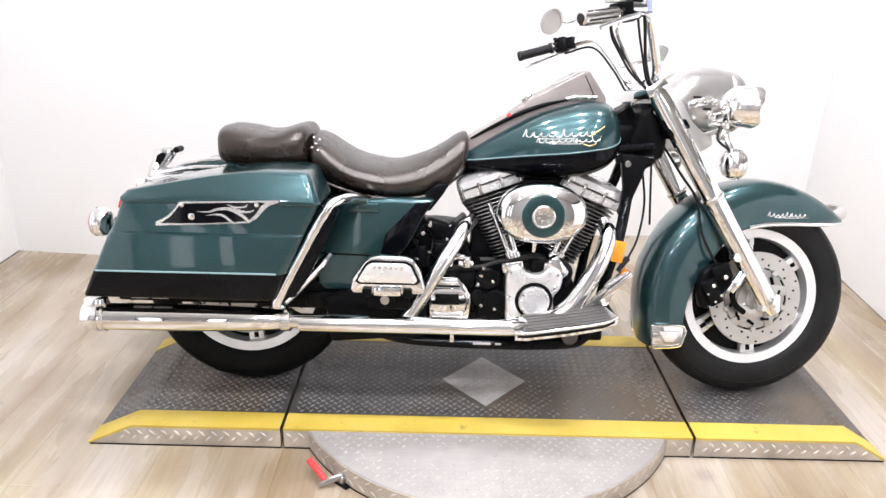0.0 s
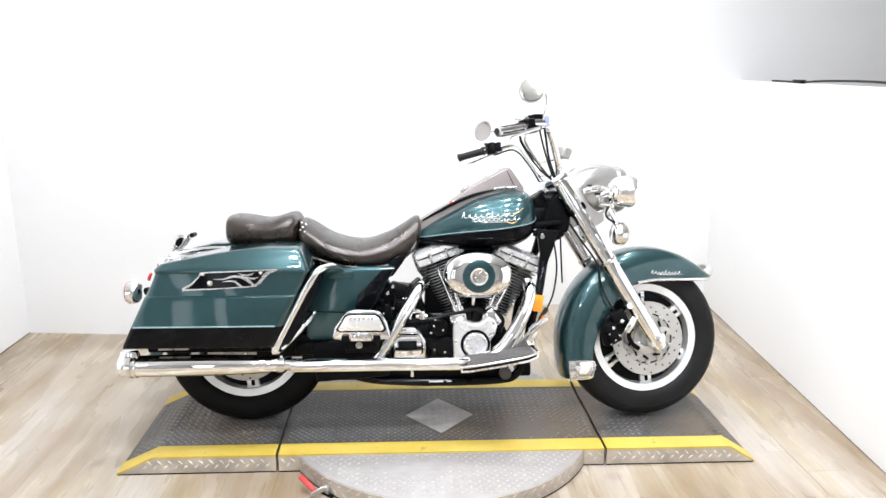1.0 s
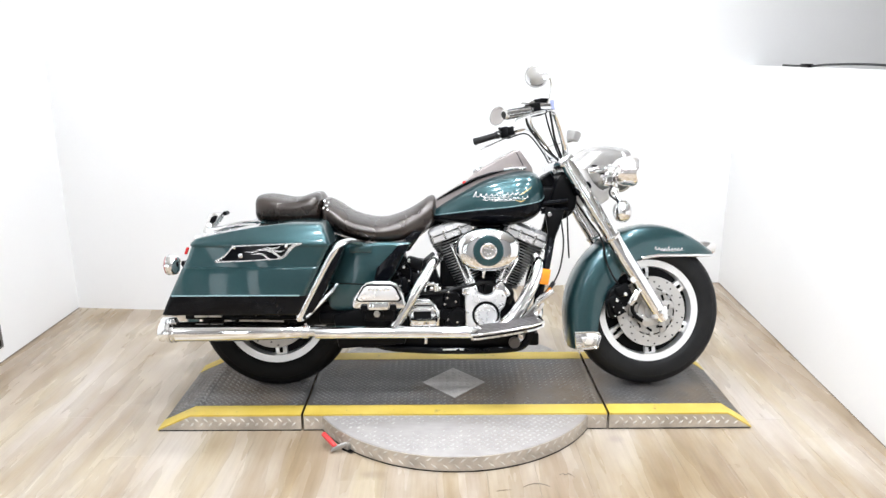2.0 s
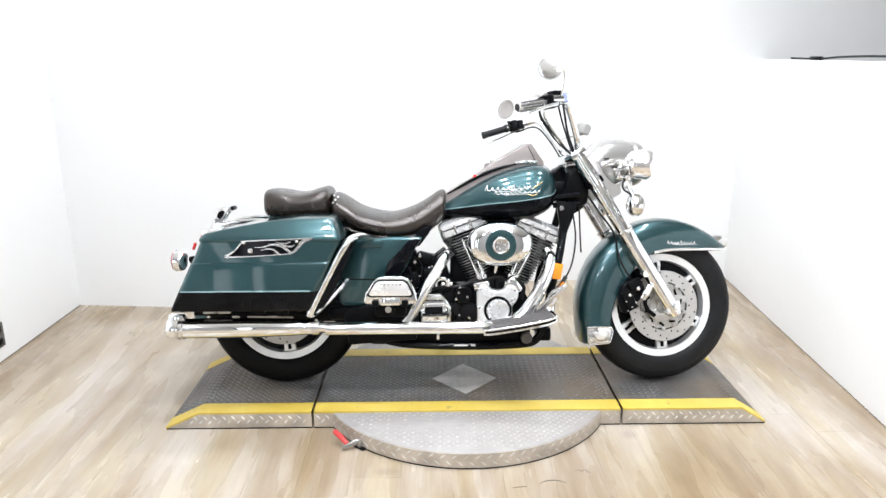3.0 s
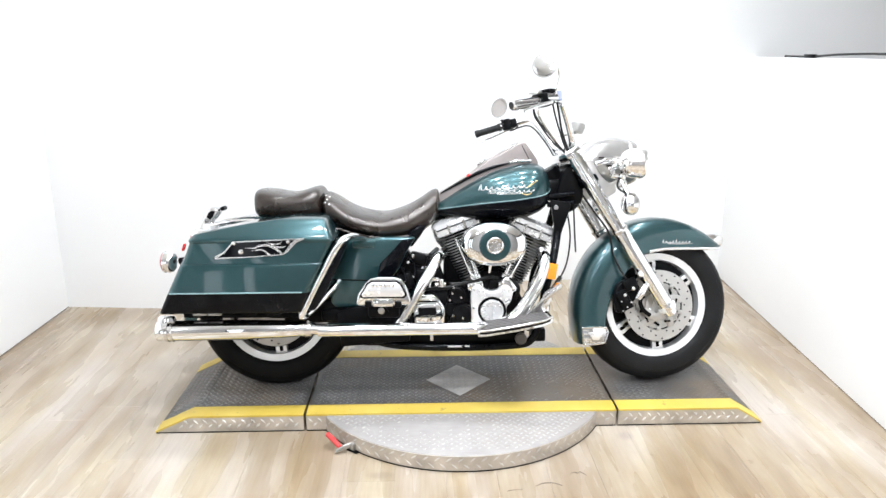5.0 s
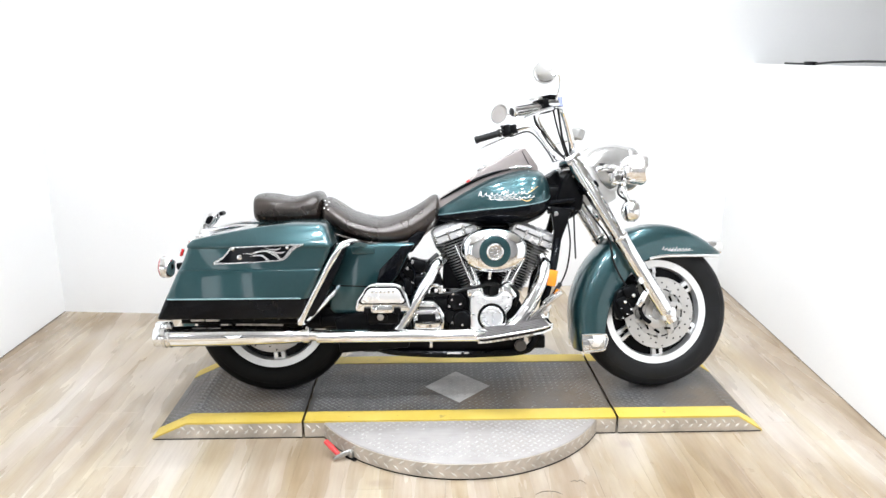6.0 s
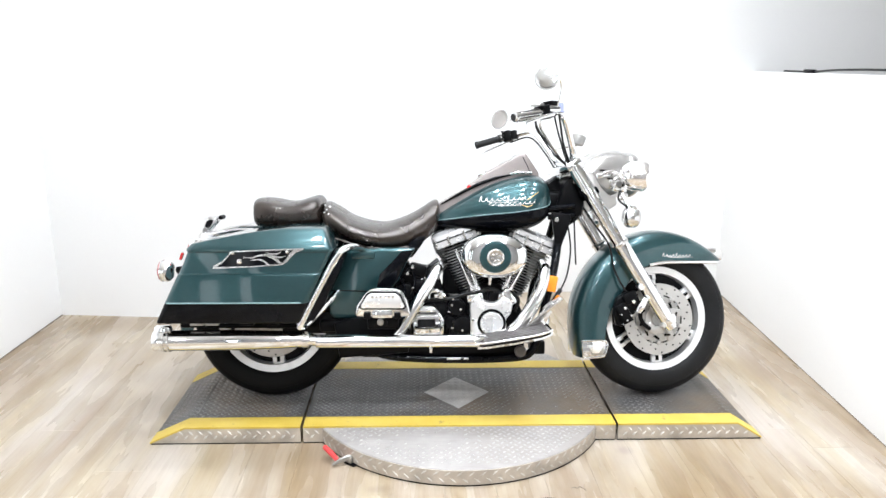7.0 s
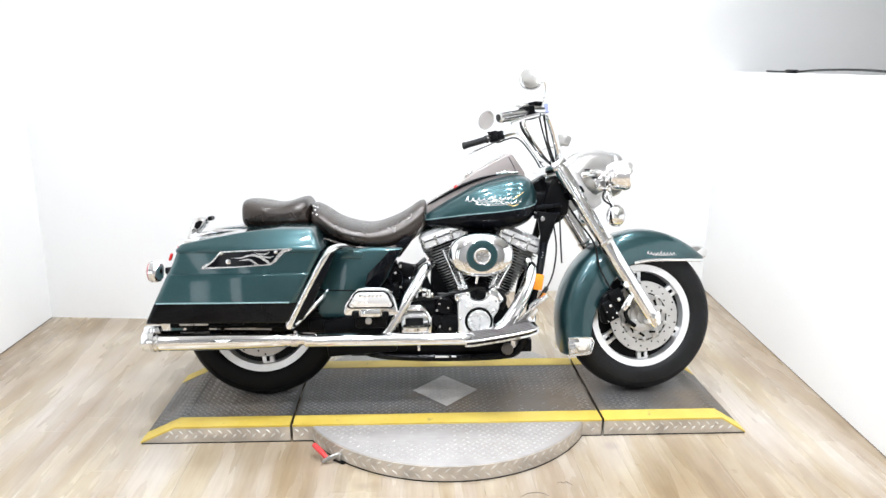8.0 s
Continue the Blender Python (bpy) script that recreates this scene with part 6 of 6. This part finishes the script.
# engine
CRANK = Vector((0.125, 0, 0.27))
part("crankcase", joined(lathe([(0.10, -0.155), (0.135, -0.14), (0.14, 0.0), (0.135, 0.14), (0.10, 0.155)], (0.125, 0, 0.33), (0, -1, 0), 40), block((0.02, 0, 0.31), (0.34, 0.26, 0.18), 0.03)), M_SATIN, bike, "black engine crankcase")
part("engine_core", prism([(-0.06, 0.42), (-0.055, 0.62), (0.0, 0.69), (0.25, 0.69), (0.31, 0.60), (0.27, 0.42)], -0.055, 0.055, 0.01), M_SATIN, bike, "dark engine core between the cylinders")
for tilt, base, lo, hi in ((-20.0, (0.125, 0, 0.27), -0.092, 0.110), (22.5, (0.130, 0, 0.266), -0.080, 0.118)):
    R = Matrix.Translation(base) @ Matrix.Rotation(radians(tilt), 4, "Y")
    sgn = 1 if tilt < 0 else -1
    cyl = part("cylinder", moved(lathe([(0.055, 0.15), (0.055, 0.38)], (0, 0, 0), (0, 0, 1), 32), R), M_SATIN, bike, "black finned engine cylinder")
    for k in range(17):
        h = 0.187 + 0.0118 * k
        f = max(0.0, (h - 0.30) / 0.085)
        out_x = 0.052 + 0.014 * min(1, (h - 0.187) / 0.11) + (0.030 * min(1, f))
        in_x = 0.056 + (0.034 * min(1, f))
        xa, xb = (-out_x, in_x) if tilt < 0 else (-in_x + 0.012, out_x + 0.022)
        bm = loft([[(a, b, h + dz) for a, b in rounded(xa - gx, xb + gx, -0.080 - gx, 0.080 + gx, 0.024, 3)] for dz, gx in ((-0.0019, -0.0012), (0, 0), (0.0019, -0.0012))])
        for fc in bm.faces:
            fc.material_index = 1 if len(fc.verts) == 4 else 0
        part("fin", moved(bm, R), [M_SATIN, M_FIN], cyl)
    rb = part("rocker_box", moved(loft([[(a, b, h) for a, b in rounded(lo + g, hi - g, -0.092 + g, 0.092 - g, 0.018, 4)] for h, g in ((0.388, 0.006), (0.392, 0.0), (0.414, 0.0), (0.416, 0.004), (0.420, 0.004), (0.422, 0.0), (0.440, 0.002), (0.450, 0.014), (0.454, 0.03))]), R), M_CAST, bike, "chrome rocker box")
    part("box_seam", moved(loft([[(a, b, h) for a, b in rounded(lo + 0.003, hi - 0.003, -0.0905, 0.0905, 0.016, 4)] for h in (0.4165, 0.4195)]), R), M_SATIN, rb)
    for x in (lo + 0.012, (lo * 2 + hi) / 3, (lo + 2 * hi) / 3, hi - 0.014):
        part("rocker_bolt", moved(rod((x, -0.094, 0.392), (x, -0.094, 0.43), 0.0055, seg=10), R), M_CHROME_WORN, rb)
    for tx, tz, bx in (((-0.012, 0.612, 0.058), (0.020, 0.618, 0.078)) if tilt < 0 else ((0.262, 0.555, 0.196), (0.226, 0.56, 0.176))):
        top, low = Vector((tx, -0.135, tz)), Vector((bx, -0.165, 0.448))
        pr = part("pushrod_tube", rod(low, top, 0.0088, 0.0075, 16), M_CHROME, bike, "chrome pushrod tube")
        part("pushrod_collar", lathe([(0.0095, 0), (0.0135, 0.003), (0.0135, 0.018), (0.0095, 0.022)], low + (top - low) * 0.03, top - low, 16), M_CHROME, pr)
    tb = part("tappet_block", block((0.125 - sgn * 0.062, -0.158, 0.428), (0.066, 0.05, 0.034), 0.008, pose(0, 0, 0, 0, tilt * 0.5, 0)), M_CHROME, bike, "chrome tappet block")
    for dx in (-0.022, 0.022):
        part("tappet_bolt", rod((0.125 - sgn * 0.062 + dx, -0.186, 0.430), (0.125 - sgn * 0.062 + dx, -0.17, 0.430), 0.005, seg=8), M_CHROME_WORN, tb)
part("oil_sensor", block((0.143, -0.155, 0.43), (0.055, 0.05, 0.05), 0.012), M_SATIN, bike)
part("intake", joined(rod((0.125, -0.05, 0.60), (0.125, -0.24, 0.607), 0.045, seg=24), block((0.125, -0.06, 0.60), (0.13, 0.10, 0.07), 0.012)), M_SATIN, bike, "black intake manifold")
part("coil_box", block((0.13, -0.06, 0.705), (0.13, 0.09, 0.045), 0.01), M_SATIN, bike)
for k in range(6):
    part("head_bolt", rod((0.085 + 0.02 * k, -0.112, 0.703 + 0.004 * (k % 2)), (0.085 + 0.02 * k, -0.095, 0.703 + 0.004 * (k % 2)), 0.0052, seg=8), M_CHROME, bike)
# air cleaner
AC = Vector((0.13, -0.22, 0.606))
shape = lambda k, y: [(a, y, b) for a, b in oval(AC.x, AC.z, 0.127 * k, 0.086 * k, 64, 2.15)]
air = part("air_cleaner", loft([shape(0.9, -0.215), shape(0.985, -0.218), shape(1.0, -0.226), shape(1.0, -0.250), shape(0.985, -0.262), shape(0.95, -0.272), shape(0.88, -0.280), shape(0.78, -0.286), shape(0.6, -0.2895)]), M_CHROME, bike, "oval chrome air cleaner")
part("teal_ring", lathe([(0.030, 0.0), (0.058, 0.0), (0.0605, 0.003), (0.058, 0.007), (0.046, 0.0095), (0.033, 0.008)], (AC.x, -0.2875, AC.z), (0, -1, 0), 56, ring=True), M_TEAL, air, "teal painted ring insert")
part("centre_medallion", lathe([(0.033, 0), (0.0325, 0.010), (0.028, 0.013), (0.024, 0.0115), (0.004, 0.0125)], (AC.x, -0.2875, AC.z), (0, -1, 0), 40), M_CHROME_WORN, air, "embossed chrome centre")
for k in range(6):
    a = radians(60 * k + 15)
    part("medallion_relief", block((AC.x + 0.014 * math.cos(a), -0.3, AC.z + 0.014 * math.sin(a)), (0.010, 0.003, 0.007), 0.001, pose(0, 0, 0, 0, math.degrees(-a), 0)), M_CHROME, air)
part("drain_spigot", rod((0.118, -0.235, 0.53), (0.113, -0.235, 0.49), 0.009, 0.005), M_CHROME, air)
# cam cover with its round timer cover
cam_cover = part("cam_cover", prism([(0.046, 0.262), (0.042, 0.40), (0.052, 0.432), (0.082, 0.440), (0.098, 0.420), (0.115, 0.412), (0.138, 0.412), (0.154, 0.420), (0.168, 0.438), (0.195, 0.432), (0.212, 0.405), (0.205, 0.368), (0.185, 0.345), (0.188, 0.30), (0.165, 0.266), (0.10, 0.256)], -0.205, -0.14, 0.010, 3), M_CAST, bike, "chrome cam cover")
# raised black ring stands in for shade in the recess
part("timer_shade_ring", lathe([(0.042, 0.0), (0.055, 0.0), (0.0565, 0.003), (0.055, 0.006), (0.043, 0.006)], (0.127, -0.204, 0.333), (0, -1, 0), 48, ring=True), M_SATIN, cam_cover, "black ring drawing the shaded gap round the timer cover")
timer = part("timer_cover", lathe([(0.044, 0.0), (0.046, 0.003), (0.046, 0.013), (0.043, 0.018), (0.039, 0.019), (0.036, 0.0165), (0.018, 0.0155), (0.003, 0.0155)], (0.127, -0.204, 0.333), (0, -1, 0), 48), M_CAST, cam_cover, "round spun-metal timer cover", 15)
for a in (35, 145, 215, 325, 270):
    part("timer_screw", lathe([(0.004, 0), (0.004, 0.003), (0.002, 0.004)], (0.127 + 0.0405 * math.cos(radians(a)), -0.222, 0.333 + 0.0405 * math.sin(radians(a))), (0, -1, 0), 10), M_CHROME, cam_cover)
for x, z in ((0.055, 0.275), (0.053, 0.42), (0.195, 0.415), (0.053, 0.345), (0.175, 0.285), (0.185, 0.375)):
    part("cover_screw", lathe([(0.006, 0), (0.006, 0.004), (0.003, 0.006)], (x, -0.204, z), (0, -1, 0), 8), M_CHROME, cam_cover)
filt = part("lifter_cover", block((0.195, -0.178, 0.432), (0.045, 0.04, 0.075), 0.014, pose(0, 0, 0, 0, -38, 0)), M_CHROME, bike, "chrome lifter cover")
part("breather_hose", tube([(0.155, -0.17, 0.455), (0.12, -0.175, 0.462), (0.06, -0.17, 0.445), (0.02, -0.17, 0.44), (-0.03, -0.175, 0.425), (-0.09, -0.18, 0.422), (-0.145, -0.175, 0.418)], 0.0085, 10), M_CABLE, bike, "black oil hose")
part("breather_hose", tube([(0.15, -0.17, 0.448), (0.2, -0.185, 0.455), (0.235, -0.18, 0.42), (0.225, -0.16, 0.37)], 0.0075, 10), M_CABLE, bike, "black oil hose")
part("oil_hose", tube([(-0.07, -0.19, 0.448), (-0.09, -0.2, 0.462), (-0.115, -0.195, 0.455), (-0.12, -0.18, 0.43)], 0.008, 10), M_CHROME, bike, "chrome oil line")
part("hose_fitting", joined(rod((-0.075, -0.2, 0.43), (-0.075, -0.2, 0.46), 0.012), rod((-0.1, -0.195, 0.44), (-0.055, -0.195, 0.44), 0.009)), M_CHROME_WORN, bike)
# gearbox side: black case and chrome end cover
gb = part("gearbox", joined(block((-0.005, -0.12, 0.345), (0.085, 0.10, 0.155), 0.022, None, 3), rod((-0.01, -0.195, 0.392), (-0.01, -0.12, 0.392), 0.034, seg=24), rod((0.012, -0.19, 0.318), (0.012, -0.12, 0.318), 0.040, seg=24), rod((-0.032, -0.182, 0.33), (-0.032, -0.12, 0.33), 0.028, seg=20), block((0.0, -0.165, 0.285), (0.08, 0.04, 0.035), 0.01)), M_SATIN, bike, "black gearbox and starter")
for x, z in ((-0.03, 0.402), (-0.025, 0.425), (0.005, 0.385), (0.012, 0.30), (-0.04, 0.375), (-0.028, 0.31)):
    part("case_bolt", rod((x, -0.196, z), (x, -0.178, z), 0.0048, seg=10), M_CHROME_WORN, gb)
end = part("gearbox_cover", prism([(-0.185, 0.275), (-0.191, 0.328), (-0.178, 0.368), (-0.164, 0.402), (-0.100, 0.402), (-0.078, 0.378), (-0.058, 0.345), (-0.062, 0.275)], -0.215, -0.13, 0.010, 3), M_CHROME, bike, "chrome gearbox end cover")
part("cover_window", prism([(-0.166, 0.318), (-0.166, 0.350), (-0.096, 0.351), (-0.094, 0.319)], -0.2175, -0.214, 0.001, 1), M_SATIN, end)
part("cover_bead", tube([(-0.180, -0.216, 0.300), (-0.182, -0.216, 0.345), (-0.168, -0.216, 0.362), (-0.095, -0.216, 0.363), (-0.074, -0.216, 0.345), (-0.074, -0.216, 0.302), (-0.10, -0.216, 0.290), (-0.160, -0.216, 0.289), (-0.180, -0.216, 0.300)], 0.005, 8, 4), M_CHROME, end)
part("cover_shadow", block((-0.13, -0.2145, 0.375), (0.075, 0.003, 0.006), 0.001), M_SATIN, end)
for z, x0, x1 in ((0.386, -0.160, -0.1), (0.279, -0.175, -0.068)):
    part("cover_rib", rod((x0, -0.215, z), (x1, -0.215, z), 0.0062), M_CHROME, end)
part("oil_pan", joined(block((0.0, 0, 0.225), (0.54, 0.29, 0.10), 0.02), block((0.325, -0.10, 0.215), (0.055, 0.10, 0.055), 0.008)), M_SATIN, bike, "black oil pan")
part("pan_label", block((-0.02, -0.169, 0.178), (0.055, 0.002, 0.007), 0.0005), M_ALU, bike)
part("pan_label", block((0.03, -0.169, 0.178), (0.018, 0.002, 0.006), 0.0005), M_ALU, bike)
part("oil_filter", lathe([(0.02, 0), (0.024, 0.003), (0.024, 0.012), (0.018, 0.016), (0.010, 0.014), (0.004, 0.016)], (0.248, -0.165, 0.208), (0, -1, 0), 24), M_PAD, bike, "silver frame end plug")
part("undertray", block((-0.32, -0.10, 0.20), (0.14, 0.12, 0.035), 0.008), M_SATIN, bike)
stand = part("side_stand", tube([(-0.05, 0.16, 0.20), (-0.08, 0.24, 0.12), (-0.11, 0.315, 0.052)], 0.012, 10), M_CHROME, bike, "chrome side stand")

# rider footboard and brake pedal
rfb = part("rider_footboard", loft([[(x, y, z + dz) for y, dz in ((-0.375 + inset, 0), (-0.225, 0), (-0.225, 0.018), (-0.375 + inset, 0.018))] for x, z, inset in ((0.060, 0.268, 0.012), (0.09, 0.272, 0.0), (0.20, 0.288, 0.0), (0.30, 0.306, 0.004), (0.345, 0.316, 0.03))]), M_CHROME, bike, "chrome-edged rider footboard")
part("footboard_pad", loft([[(x, y, z + dz) for y, dz in ((-0.365, 0.0182), (-0.235, 0.0182), (-0.235, 0.026), (-0.365, 0.026))] for x, z in ((0.085, 0.272), (0.20, 0.288), (0.30, 0.306), (0.325, 0.311))]), M_PAD, rfb, "worn grey footboard pad")
for k in range(5):
    part("pad_rib", loft([[(x, -0.350 + 0.024 * k + dy, z + dz) for dy, dz in ((-0.004, 0.0255), (0.004, 0.0255), (0.003, 0.0285), (-0.003, 0.0285))] for x, z in ((0.092, 0.273), (0.20, 0.288), (0.30, 0.306), (0.318, 0.3098))]), M_PAD, rfb)
part("edge_gap", loft([[(x, -0.3785 + i2 + dy, z + dz) for dy, dz in ((0, 0.009), (0.01, 0.009), (0.01, 0.016), (0, 0.016))] for x, z, i2 in ((0.066, 0.269, 0.010), (0.09, 0.272, 0.0), (0.20, 0.288, 0.0), (0.30, 0.306, 0.004), (0.335, 0.314, 0.022))]), M_SATIN, rfb, "black line along the edge")
part("edge_rail", tube([(0.062, -0.366, 0.290), (0.09, -0.376, 0.294), (0.20, -0.376, 0.310), (0.30, -0.372, 0.327), (0.343, -0.346, 0.337)], 0.0045, 10, 4), M_CHROME, rfb)
for x, z in ((0.12, 0.268), (0.28, 0.295)):
    part("footboard_arm", rod((x, -0.15, 0.25), (x, -0.30, z), 0.016), M_SATIN, rfb)
ped = part("brake_pedal", tube([(0.25, -0.20, 0.275), (0.29, -0.23, 0.335), (0.325, -0.26, 0.385), (0.352, -0.27, 0.42)], [0.010, 0.011, 0.011, 0.010], 10), M_CHROME_WORN, bike, "chrome brake pedal")
part("pedal_pad", block((0.352, -0.285, 0.425), (0.085, 0.06, 0.016), 0.006, pose(0, 0, 0, 0, -42, 0)), M_CHROME_WORN, ped, "worn metal pedal pad")
part("pedal_arm", prism([(0.26, 0.325), (0.345, 0.40), (0.36, 0.385), (0.335, 0.335), (0.30, 0.322)], -0.245, -0.235, 0.003), M_CHROME_WORN, ped)
part("crash_bar", tube([(0.355, -0.12, 0.36), (0.352, -0.16, 0.335), (0.345, -0.17, 0.31)], 0.014, 10), M_CHROME, bike)

# ---- floor planks, last ----
PW, PL = 0.178, 1.22


def plank_mesh():
    bm = loft([[(x, y, z) for x, y in ((-PW / 2 + g, -PL / 2 + g), (PW / 2 - g, -PL / 2 + g), (PW / 2 - g, PL / 2 - g), (-PW / 2 + g, PL / 2 - g))] for z, g in ((-0.004, 0.0002), (-0.0004, 0.0002), (0.0, 0.0005))])
    me = bpy.data.meshes.new("plank")
    bm.to_mesh(me)
    bm.free()
    me.materials.append(M_PLANK)
    return me


PLANK = plank_mesh()
rng = random.Random(4)
for i in range(int((4.2 + 2.2) / PW) + 1):
    x = -2.2 + PW * (i + 0.45)
    y, last = NEAR - rng.random() * PL, 1.65
    while y < last:
        a, b = max(y, NEAR), min(y + PL, last)
        if b - a > 0.05:
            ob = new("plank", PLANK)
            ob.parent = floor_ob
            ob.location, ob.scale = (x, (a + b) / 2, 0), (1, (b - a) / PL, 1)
        y += PL

# torn lips of vinyl in front of the turntable
for pts in ([(0.363, -0.730), (0.377, -0.723), (0.386, -0.730), (0.396, -0.721), (0.403, -0.728), (0.416, -0.745)],
            [(0.226, -0.805), (0.251, -0.788), (0.278, -0.784), (0.302, -0.789), (0.320, -0.804)],
            [(0.131, -0.826), (0.157, -0.821), (0.182, -0.819)]):
    part("tear", tube([(x, y, 0.0004) for x, y in pts], [0.0008] + [0.0017] * (len(pts) - 2) + [0.0008], 6, 3), M_GRIME, floor_ob, "dark torn lip in the vinyl")
